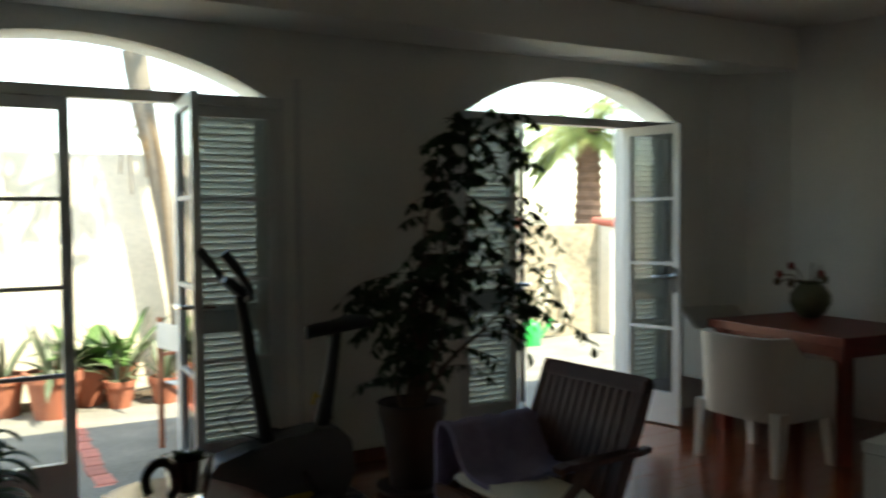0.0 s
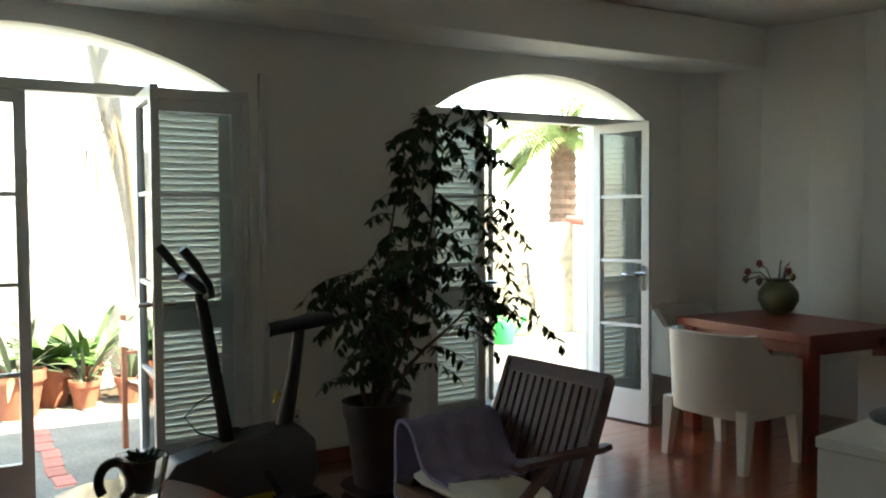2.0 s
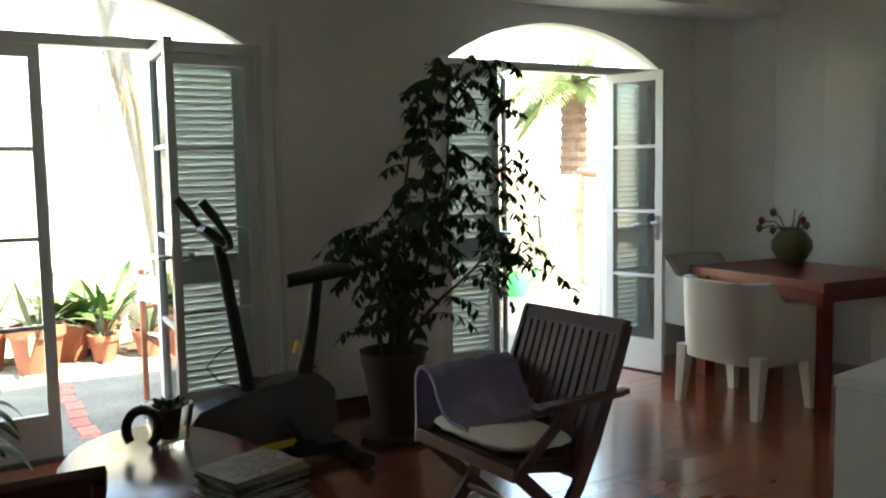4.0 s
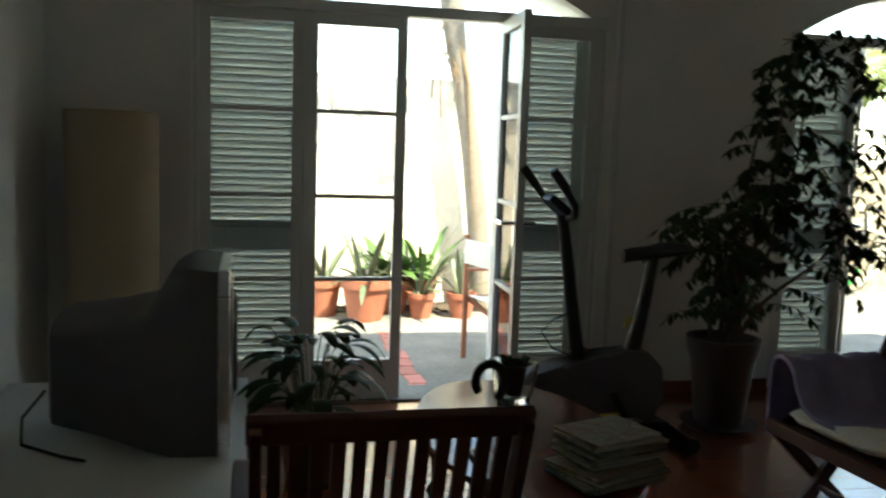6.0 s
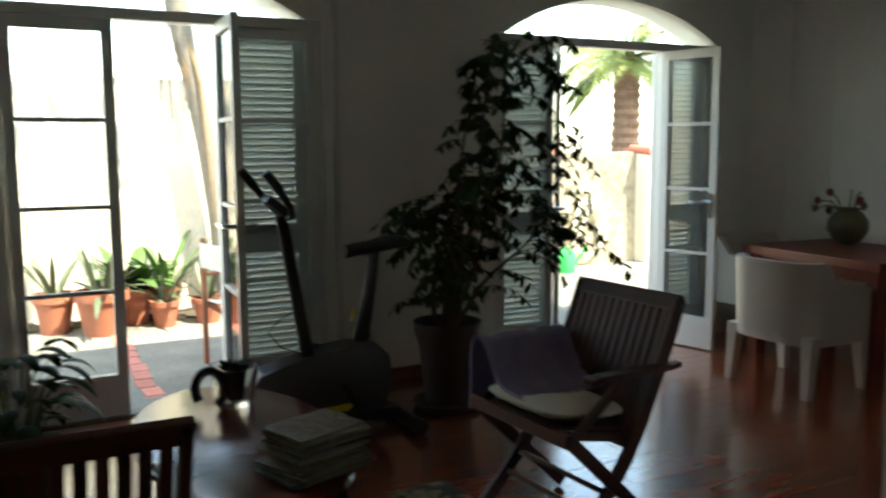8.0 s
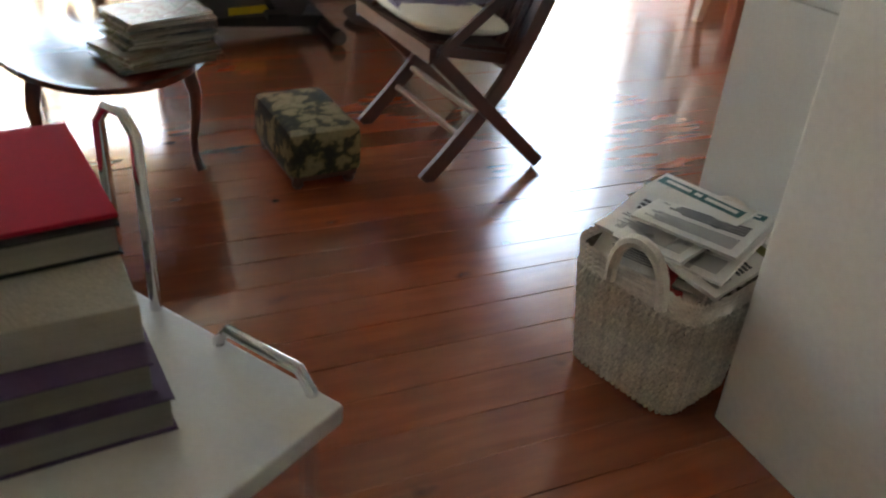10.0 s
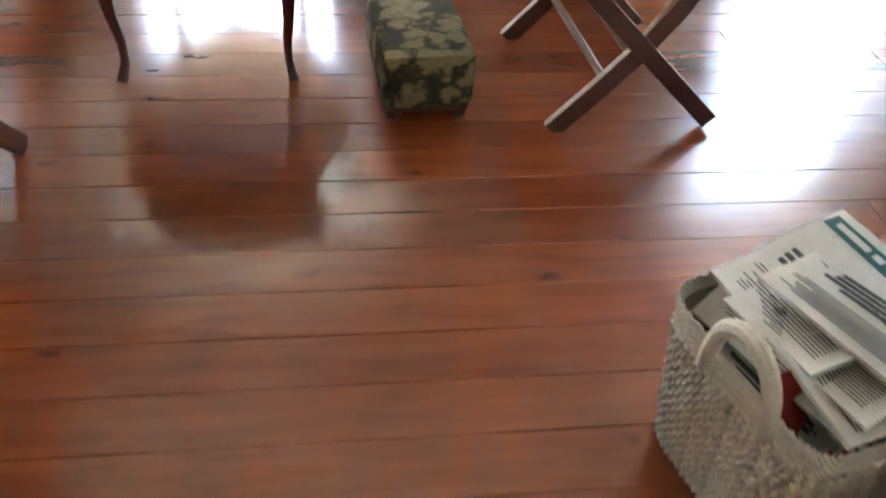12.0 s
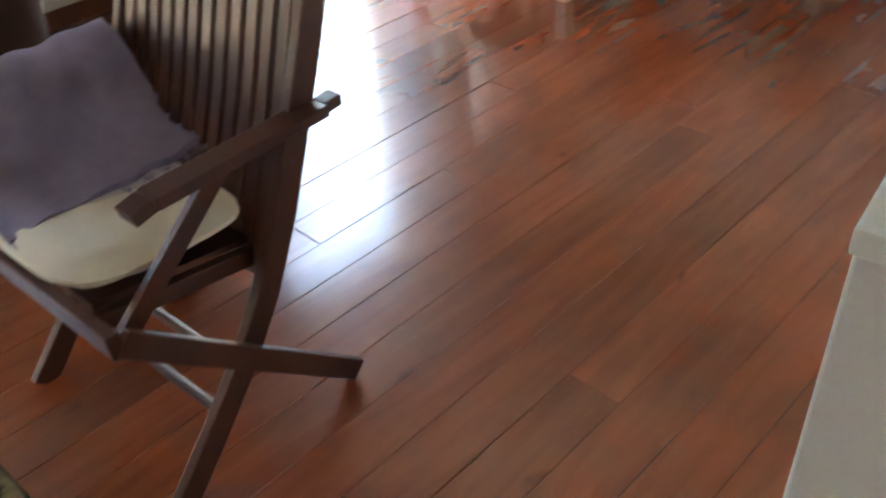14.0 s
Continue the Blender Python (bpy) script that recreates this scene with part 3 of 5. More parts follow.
    me = mesh_of("back_slat", sl, TEAK)
    for i in range(12):
        o = new("back_slat", me); o.parent = root
        o.matrix_local = pose(0, -HW + 0.035 + i * (2 * HW - 0.07) / 11, 0)
    ss = bmesh.new(); bar(ss, (0, -HW + 0.06, 0), (0, HW - 0.06, 0), 0.03, 0.012, (1, 0, 0.1))
    me = mesh_of("seat_slat", ss, TEAK)
    for i in range(11):
        o = new("seat_slat", me); o.parent = root
        o.matrix_local = pose(0.165 - i * 0.028, 0, 0.468 - i * 0.005)
    return root
CHAIR1 = pose(2.625, 2.90, 0, 0, 0, 184)
folding_chair("folding_armchair", CHAIR1, "dark teak folding armchair with a slatted back and crossed legs")
folding_chair("folding_armchair", pose(0.825, 2.40, 0, 0, 0, 90), "dark teak folding armchair turned towards the open doors")

def rounded_slab(bm, pts, z0, z1):
    lo = [bm.verts.new((x, y, z0)) for x, y in pts]
    hi = [bm.verts.new((x, y, z1)) for x, y in pts]
    n = len(pts)
    for i in range(n):
        bm.faces.new((lo[i], lo[(i + 1) % n], hi[(i + 1) % n], hi[i]))
    bm.faces.new(lo[::-1]); bm.faces.new(hi)

def coffee_table():
    root = thing("coffee_table", "oval red-brown wooden coffee table on slim curved legs", "table", pose(1.52, 3.36, 0))
    bm = bmesh.new()
    a, b = 0.37, 0.70
    rounded_slab(bm, [(a * math.cos(k * math.tau / 64), b * math.sin(k * math.tau / 64)) for k in range(64)], 0.378, 0.40)
    part("tabletop", bm, TABLEWOOD, root, smooth=True, bevel=0.005)
    bm = bmesh.new()
    rounded_slab(bm, [(0.27 * math.cos(k * math.tau / 48), 0.52 * math.sin(k * math.tau / 48)) for k in range(48)], 0.33, 0.378)
    part("apron", bm, TABLEWOOD, root, smooth=True)
    for sx in (-1, 1):
        for sy in (-1, 1):
            bm = bmesh.new()
            c = Vector((sx * 0.215, sy * 0.41, 0)); o = Vector((sx * 0.45, sy * 0.9, 0)).normalized()
            pts = [(c + o * d) + Vector((0, 0, z)) for d, z in ((-0.02, 0.376), (0.03, 0.33), (0.055, 0.27), (0.045, 0.19), (0.025, 0.11), (0.025, 0.05), (0.055, 0.0))]
            tube(bm, pts, [0.026, 0.025, 0.021, 0.016, 0.013, 0.012, 0.016], 10)
            part("leg", bm, TABLEWOOD, root, smooth=True)
    return root
coffee_table()

def dining_table():
    root = thing("dining_table", "square red-brown wooden dining table on thick square legs", "table", pose(5.71, 3.97, 0, 0, 0, -5))
    bm = bmesh.new(); box(bm, -0.41, -0.56, 0.705, 0.41, 0.56, 0.765)
    part("tabletop", bm, DININGWOOD, root, bevel=0.006)
    for sx in (-1, 1):
        for sy in (-1, 1):
            bm = bmesh.new(); box(bm, sx * 0.33 - 0.045, sy * 0.48 - 0.045, 0, sx * 0.33 + 0.045, sy * 0.48 + 0.045, 0.71)
            part("leg", bm, DININGWOOD, root, bevel=0.004)
    for s in (-1, 1):
        bm = bmesh.new(); box(bm, -0.285, s * 0.48 - 0.012, 0.63, 0.285, s * 0.48 + 0.012, 0.708); part("apron", bm, DININGWOOD, root)
        bm = bmesh.new(); box(bm, s * 0.33 - 0.012, -0.435, 0.63, s * 0.33 + 0.012, 0.435, 0.708); part("apron", bm, DININGWOOD, root)
dining_table()

def tub_chair(m, label):
    """White moulded armchair; forward is +x."""
    root = thing("resin_armchair", label, "chair", m, "white armchairs round the dining table")
    # wrap-round back and arms
    bm = bmesh.new()
    path = []
    n = 16
    for i in range(n + 1):
        a = math.pi / 2 + math.pi * i / n
        path.append((-0.02 + 0.25 * math.copysign(abs(math.cos(a)) ** 0.62, math.cos(a)), 0.31 * math.copysign(abs(math.sin(a)) ** 0.62, math.sin(a))))
    path = [(0.27, 0.31)] + path + [(0.27, -0.31)]
    rows = []
    for i, (x, y) in enumerate(path):
        back = max(0.0, min(1.0, (0.02 - x) / 0.12))
        top = 0.62 + 0.16 * back * back * (3 - 2 * back)
        c = Vector((0.02, 0))
        d = Vector((x - c.x, y - c.y))
        inn = Vector((x, y)) - d.normalized() * 0.045
        sl = 0.03 * back
        rows.append([bm.verts.new((x, y, 0.30)), bm.verts.new((x - sl, y, top)), bm.verts.new((inn.x - sl, inn.y, top)), bm.verts.new((inn.x, inn.y, 0.42))])
    for r0, r1 in zip(rows, rows[1:]):
        for k in range(3):
            bm.faces.new((r0[k], r1[k], r1[k + 1], r0[k + 1]))
        bm.faces.new((r0[3], r1[3], r1[0], r0[0]))
    bm.faces.new(rows[0]); bm.faces.new(rows[-1][::-1])
    part("shell", bm, WHITEPLASTIC, root, smooth=True)
    bm = bmesh.new(); box(bm, -0.21, -0.272, 0.37, 0.265, 0.272, 0.42)
    part("seat", bm, WHITEPLASTIC, root, bevel=0.012)
    for sx, sy in ((-1, -1), (-1, 1), (1, -1), (1, 1)):
        bm = bmesh.new()
        x, y = (0.225 if sx > 0 else -0.20), 0.27 * sy
        vs = box(bm, x - 0.04, y - 0.04, 0, x + 0.04, y + 0.04, 0.36)
        for v in vs:
            if v.co.z < 0.1:
                v.co.x = x + (v.co.x - x) * 0.6 + 0.035 * sx
                v.co.y = y + (v.co.y - y) * 0.6 + 0.012 * sy
        part("leg", bm, WHITEPLASTIC, root, bevel=0.006)
    return root
c1 = tub_chair(pose(5.03, 3.83, 0, 0, 0, 1), "matt white moulded resin armchair at the dining table")
copy_thing(c1, pose(5.77, 4.77, 0, 0, 0, -88))
copy_thing(c1, pose(5.95, 3.14, 0, 0, 0, 94))

cab = thing("sideboard", "long white painted sideboard behind the partition", "cabinet", pose(2.78, 1.68, 0, 0, 0, 8))
part("body", (lambda b: (box(b, 0, -0.32, 0.0, 1.5, 0, 0.892), b)[1])(bmesh.new()), JOINERY, cab, bevel=0.004)
part("top", (lambda b: (box(b, -0.004, -0.325, 0.894, 1.504, 0.004, 0.922), b)[1])(bmesh.new()), JOINERY, cab, bevel=0.004)
# ---------------------------------------------------------------- soft and small things in the room
def wavy_sheet(bm, pts, w0, w1, n=24, thick=0.012, amp=0.006, seed=0.0):
    """A cloth along the profile pts (x, z), from y = w0 to w1."""
    P = [Vector((x, 0, z)) for x, z in pts]
    top, bot = [], []
    for i, p in enumerate(P):
        t = (P[min(i + 1, len(P) - 1)] - P[max(i - 1, 0)]).normalized()
        nn = Vector((-t.z, 0, t.x))
        r0, r1 = [], []
        for k in range(n + 1):
            y = w0 + (w1 - w0) * k / n
            d = amp * noise.noise((y * 14 + seed, i * 0.5, seed)) + 0.5 * amp * math.sin(y * 60 + i * 0.4)
            q = p + nn * d + Vector((0, y + 0.5 * amp * math.sin(i * 0.9 + seed), 0))
            r0.append(bm.verts.new(q + nn * thick / 2)); r1.append(bm.verts.new(q - nn * thick / 2))
        top.append(r0); bot.append(r1)
    for g, f in ((top, 1), (bot, -1)):
        for a, b in zip(g, g[1:]):
            for k in range(n):
                q = (a[k], a[k + 1], b[k + 1], b[k])
                bm.faces.new(q if f > 0 else q[::-1])
    m = len(P)
    for i in range(m - 1):
        for k in (0, n):
            bm.faces.new((top[i][k], top[i + 1][k], bot[i + 1][k], bot[i][k]))
    for i in (0, m - 1):
        for k in range(n):
            bm.faces.new((top[i][k], top[i][k + 1], bot[i][k + 1], bot[i][k]))

def pillow(bm, lx, ly, h, c, m=Matrix(), n=14):
    rows = []
    for sgn in (1, -1):
        g = []
        for i in range(n + 1):
            r = []
            for k in range(n + 1):
                u, v = 2 * i / n - 1, 2 * k / n - 1
                e = (1 - abs(u) ** 5) * (1 - abs(v) ** 5)
                z = sgn * h / 2 * (0.15 + 0.85 * e ** 0.6) + 0.004 * noise.noise((u * 4, v * 4, sgn))
                s = 1 - 0.03 * (abs(u * v)) ** 3
                r.append(bm.verts.new(m @ Vector((c[0] + u * lx / 2 * s * (1 - 0.13 * abs(v) ** 5), c[1] + v * ly / 2 * s * (1 - 0.10 * abs(u) ** 5), c[2] + z))))
            g.append(r)
        rows.append(g)
        for a, b in zip(g, g[1:]):
            for k in range(n):
                q = (a[k], a[k + 1], b[k + 1], b[k])
                bm.faces.new(q[::-1] if sgn > 0 else q)
    t, b = rows
    for i in range(n):
        for (a0, a1, b0, b1) in ((t[0][i], t[0][i + 1], b[0][i], b[0][i + 1]), (t[n][i], t[n][i + 1], b[n][i], b[n][i + 1]),
                                 (t[i][0], t[i + 1][0], b[i][0], b[i + 1][0]), (t[i][n], t[i + 1][n], b[i][n], b[i + 1][n])):
            bm.faces.new((a0, a1, b1, b0))

bm = bmesh.new(); pillow(bm, 0.37, 0.47, 0.062, (0.08, 0.0, 0.496), Matrix.Rotation(radians(-6), 4, 'Y'))
cu = new("seat_cushion", mesh_of("seat_cushion", bm, CREAM, smooth=True)); cu.matrix_world = CHAIR1
tagged(cu, "flat cream cotton cushion on the folding armchair", "cushion")
# towel over the far armrest, hanging down inside and out
tw = thing("towel", "lilac-grey towel folded over the armrest", "towel", CHAIR1)
def towel():
    bm = bmesh.new()
    wavy_sheet(bm, [(-0.31, 0.505), (-0.27, 0.507), (-0.21, 0.507), (-0.155, 0.53), (-0.115, 0.585), (-0.10, 0.635), (-0.075, 0.668), (-0.035, 0.678), (0.0, 0.668), (0.022, 0.635), (0.028, 0.57), (0.03, 0.48), (0.032, 0.38)], -0.21, 0.20, 26, 0.016, 0.008, 2.0)
    return bm
# profile runs across the chair: turn it so that it drapes over the armrest on the far side
part("cloth", towel(), LILAC, tw, smooth=True, at=pose(0.0, -0.285, 0.03, 0, 0, -90))
bm = bmesh.new()
for k in range(60):
    y = -0.21 + 0.41 * k / 59
    tube(bm, [(-0.31, y, 0.505), (-0.335 + 0.004 * math.sin(k * 1.7), y + 0.004 * math.sin(k), 0.499)], 0.0018, 4)
tagged(part("fringe", bm, LILAC, tw, at=pose(0.0, -0.285, 0.03, 0, 0, -90)), kind="stuff")

def footstool():
    root = thing("footstool", "low footstool covered in olive floral cloth", "footstool", pose(2.11, 2.86, 0, 0, 0, 4))
    bm = bmesh.new(); vs = box(bm, -0.125, -0.20, 0.045, 0.125, 0.20, 0.205)
    part("padded_top", bm, FLORAL, root, smooth=True, bevel=0.028)
    bm = bmesh.new(); box(bm, -0.11, -0.185, 0.03, 0.11, 0.185, 0.05); part("base_frame", bm, TEAK, root)
    for sx in (-1, 1):
        for sy in (-1, 1):
            bm = bmesh.new(); lathe(bm, [(0.012, 0), (0.02, 0.012), (0.016, 0.03)], 12, (sx * 0.09, sy * 0.165, 0)); part("foot", bm, TEAK, root, smooth=True)
footstool()

def magazine(x, y, z, rz, w, l, h, cover):
    root = thing("magazine", "glossy magazine in the pile on the coffee table", "magazine", pose(x, y, z, 0, 0, rz), "pile of magazines on the coffee table")
    bm = bmesh.new(); box(bm, -w / 2 + 0.002, -l / 2 + 0.002, 0.0008, w / 2 - 0.002, l / 2 - 0.002, h - 0.0008); part("page_block", bm, PAPER, root)
    bm = bmesh.new()
    box(bm, -w / 2, -l / 2, 0, w / 2, l / 2, 0.0008); box(bm, -w / 2, -l / 2, h - 0.0008, w / 2, l / 2, h); box(bm, -w / 2 - 0.001, -l / 2, 0, -w / 2, l / 2, h)
    part("cover", bm, cover, root)
rnd = random.Random(4)
z = 0.4005
for i in range(17):
    h = rnd.choice((0.006, 0.007, 0.009, 0.011))
    magazine(1.655 + rnd.uniform(-0.014, 0.014) + (0.02 if i > 6 else 0), 2.90 + rnd.uniform(-0.015, 0.015) + (0.05 if i > 6 else 0), z, 15 + rnd.uniform(-7, 7) + (8 if i in (5, 6) else 0), 0.30 if i < 7 else 0.27, 0.23 if i < 7 else 0.215, h, COVER_A if i % 3 == 0 or i == 16 else (DARKCOVER if i % 3 == 1 else COVER_B))
    z += h + 0.0004

def glass_planter():
    root = thing("glass_planter", "thick clear glass tumbler holding a small potted plant", "planter", pose(1.60, 3.735, 0.4005, 0, 0, 12) @ Matrix.Scale(1.15, 4))
    bm = bmesh.new()
    def ring(r, z, n=4):
        out = []
        for k in range(24):
            a = k * math.tau / 24
            q = r / max(abs(math.cos(a)), abs(math.sin(a))) if True else r
            q = min(q, r * 1.22)
            out.append((q * math.cos(a), q * math.sin(a), z))
        return out
    prof = [(0.052, 0.0), (0.075, 0.145), (0.068, 0.145), (0.047, 0.02)]
    R = [[bm.verts.new(p) for p in ring(r, z)] for r, z in prof]
    for a, b in zip(R, R[1:]):
        for k in range(24):
            bm.faces.new((a[k], a[(k + 1) % 24], b[(k + 1) % 24], b[k]))
    bm.faces.new(R[0][::-1]); bm.faces.new(R[-1])
    part("tumbler", bm, TUMBLER, root, smooth=True)
    bm = bmesh.new(); lathe(bm, [(0.030, 0.024), (0.044, 0.125), (0.046, 0.13), (0.04, 0.128)], 20); part("inner_pot", bm, BLACKPLASTIC, root, smooth=True)
    bm = bmesh.new()
    r2 = random.Random(3)
    for k in range(26):
        a, e = r2.uniform(0, math.tau), r2.uniform(0.3, 1.2)
        d = Vector((math.cos(a) * math.cos(e), math.sin(a) * math.cos(e), math.sin(e)))
        p = Vector((0, 0, 0.125)) + Vector((math.cos(a), math.sin(a), 0)) * 0.02
        tube(bm, [p, p + d * 0.03, p + d * 0.05 + Vector((0, 0, -0.004))], [0.009, 0.008, 0.002], 6)
    part("plant", bm, LEAF, root, "small dark green succulent", smooth=True)
glass_planter()
def dark_jar():
    root = thing("round_bottle", "round black bottle standing by the glass planter", "bottle", pose(1.50, 3.735, 0.4005, 0, 0, -15) @ Matrix.Scale(1.12, 4))
    bm = bmesh.new()
    n = 28
    tube(bm, [(0.052 * math.cos(k * math.tau / n), 0.0, 0.072 + 0.066 * math.sin(k * math.tau / n)) for k in range(-5, n - 10)], 0.0175, 10)
    part("body", bm, BLACKPLASTIC, root, smooth=True)
dark_jar()

# ---------------------------------------------------------------- exercise bike
def exercise_bike():
    root = thing("exercise_bike", "dark grey exercise bike standing by the window wall", "exercise bike", pose(0.035, -0.02, 0))
    Y = 4.36
    bm = bmesh.new()
    prof = [(1.76, 0.10), (1.75, 0.27), (1.82, 0.36), (1.98, 0.405), (2.16, 0.42), (2.30, 0.46), (2.42, 0.46), (2.50, 0.38), (2.52, 0.22), (2.46, 0.10)]
    fr = [[bm.verts.new((x, Y + s * 0.085, z)) for x, z in prof] for s in (-1, 1)]
    n = len(prof)
    for i in range(n):
        bm.faces.new((fr[0][i], fr[0][(i + 1) % n], fr[1][(i + 1) % n], fr[1][i]))
    bm.faces.new(fr[0][::-1]); bm.faces.new(fr[1])
    part("housing", bm, GREYPLASTIC, root, bevel=0.02, smooth=True)
    for x, nm in ((1.80, "front_foot"), (2.58, "rear_foot")):
        bm = bmesh.new(); tube(bm, [(x, Y - 0.24, 0.035), (x, Y + 0.24, 0.035)], 0.033, 12); ft = part(nm, bm, BLACKPLASTIC, root, smooth=True)
        for s in (-1, 1):
            bm = bmesh.new(); tube(bm, [(x, Y + s * 0.235, 0.04), (x, Y + s * 0.275, 0.04)], 0.039, 12); part("end_cap", bm, BLACKPLASTIC, ft, smooth=True)
    bm = bmesh.new(); bar(bm, (1.82, Y, 0.09), (2.58, Y, 0.05), 0.06, 0.06); part("lower_frame", bm, BLACKPLASTIC, root, bevel=0.008)
    bm = bmesh.new(); tube(bm, [(2.085, Y, 0.40), (2.06, Y, 0.55), (1.99, Y, 0.98), (1.965, Y, 1.12)], [0.036, 0.031, 0.029, 0.027], 14); part("handlebar_post", bm, BLACKPLASTIC, root, smooth=True)
    bm = bmesh.new(); vs = box(bm, -0.075, -0.055, -0.02, 0.075, 0.055, 0.022, pose(1.945, Y, 1.16, 0, 38, 0)); con = part("console", bm, BLACKPLASTIC, root, bevel=0.014, smooth=True)
    bm = bmesh.new(); box(bm, -0.045, -0.035, 0.0222, 0.03, 0.035, 0.0238, pose(1.945, Y, 1.16, 0, 38, 0)); part("display", bm, TVGREY, con, "grey display panel")
    for s in (-1, 1):
        bm = bmesh.new()
        tube(bm, [(1.985, Y, 1.10), (1.99, Y + s * 0.10, 1.12), (1.955, Y + s * 0.19, 1.17), (1.885, Y + s * 0.215, 1.27), (1.835, Y + s * 0.215, 1.33)], 0.017, 10); hb = part("handlebar", bm, BLACKPLASTIC, root, smooth=True)
        bm = bmesh.new(); tube(bm, [(1.90, Y + s * 0.214, 1.25), (1.832, Y + s * 0.215, 1.335)], 0.022, 10); part("grip", bm, BLACKPLASTIC, hb, smooth=True)
    bm = bmesh.new(); tube(bm, [(2.36, Y, 0.42), (2.42, Y, 0.70), (2.455, Y, 0.93)], [0.045, 0.032, 0.028], 14); part("seat_post", bm, BLACKPLASTIC, root, smooth=True)
    bm = bmesh.new()
    R = []
    for x, w, zt in ((2.29, 0.03, 0.955), (2.34, 0.042, 0.965), (2.42, 0.07, 0.972), (2.50, 0.115, 0.985), (2.57, 0.125, 0.995), (2.61, 0.10, 0.99)):
        R.append([bm.verts.new((x, Y + w * math.cos(a), zt - 0.03 + 0.03 * math.sin(a) * (1.0 if math.sin(a) > 0 else 1.3))) for a in (k * math.tau / 14 for k in range(14))])
    for a, b in zip(R, R[1:]):
        for k in range(14):
            bm.faces.new((a[k], a[(k + 1) % 14], b[(k + 1) % 14], b[k]))
    bm.faces.new(R[0]); bm.faces.new(R[-1][::-1])
    part("saddle", bm, BLACKPLASTIC, root, smooth=True)
    for s, a in ((-1, -60), (1, 120)):
        c = Vector((2.23, Y + s * 0.10, 0.27)); e = c + Vector((math.cos(radians(a)), 0, math.sin(radians(a)))) * 0.16
        bm = bmesh.new(); bar(bm, c, e, 0.032, 0.016); ck = part("crank", bm, BLACKPLASTIC, root, bevel=0.004)
        bm = bmesh.new(); box(bm, e.x - 0.05, e.y + (0.012 if s > 0 else -0.10), e.z - 0.015, e.x + 0.05, e.y + (0.10 if s > 0 else -0.012), e.z + 0.015); part("pedal", bm, BLACKPLASTIC, ck, bevel=0.005)
    bm = bmesh.new(); bar(bm, (2.10, Y - 0.088, 0.135), (2.30, Y - 0.088, 0.145), 0.035, 0.004); part("side_stripe", bm, YELLOW, root, "yellow printed stripe")
    bm = bmesh.new(); bar(bm, (2.305, Y - 0.035, 0.57), (2.325, Y - 0.035, 0.63), 0.012, 0.02); bar(bm, (2.325, Y - 0.035, 0.615), (2.34, Y - 0.035, 0.605), 0.012, 0.02); part("seat_knob", bm, YELLOW, root, "yellow seat knob")
    bm = bmesh.new(); tube(bm, [(2.04, Y - 0.03, 0.66), (1.93, Y - 0.05, 0.62), (1.87, Y - 0.05, 0.56), (1.93, Y - 0.05, 0.48), (2.05, Y - 0.04, 0.43)], 0.004, 6); part("cable", bm, BLACKPLASTIC, root, smooth=True)
exercise_bike()
# ---------------------------------------------------------------- plants
def blade(V, F, p, d, up, length, width, bend, n=4, fold=0.0):
    """One leaf: a tapering strip of quads from p along d, bending towards -z."""
    s = d.cross(up)
    if s.length < 1e-4:
        s = Vector((1, 0, 0))
    s.normalize()
    q, base = Vector(p), len(V)
    dd = Vector(d).normalized()
    for i in range(n + 1):
        t = i / n
        w = width * (math.sin(math.pi * (0.12 + 0.88 * t)) ** 0.8 if t < 1 else 0.02)
        V.append(q - s * w / 2); V.append(q + up * fold * w); V.append(q + s * w / 2)
        dd = (dd + Vector((0, 0, -bend / n))).normalized()
        q = q + dd * length / n
    for i in range(n):
        a = base + 3 * i
        F.append((a, a + 1, a + 4, a + 3)); F.append((a + 1, a + 2, a + 5, a + 4))

def leaves_mesh(name, V, F, material):
    me = bpy.data.meshes.new(name)
    me.from_pydata([tuple(v) for v in V], [], F)
    me.materials.append(material)
    for p in me.polygons:
        p.use_smooth = True
    return me

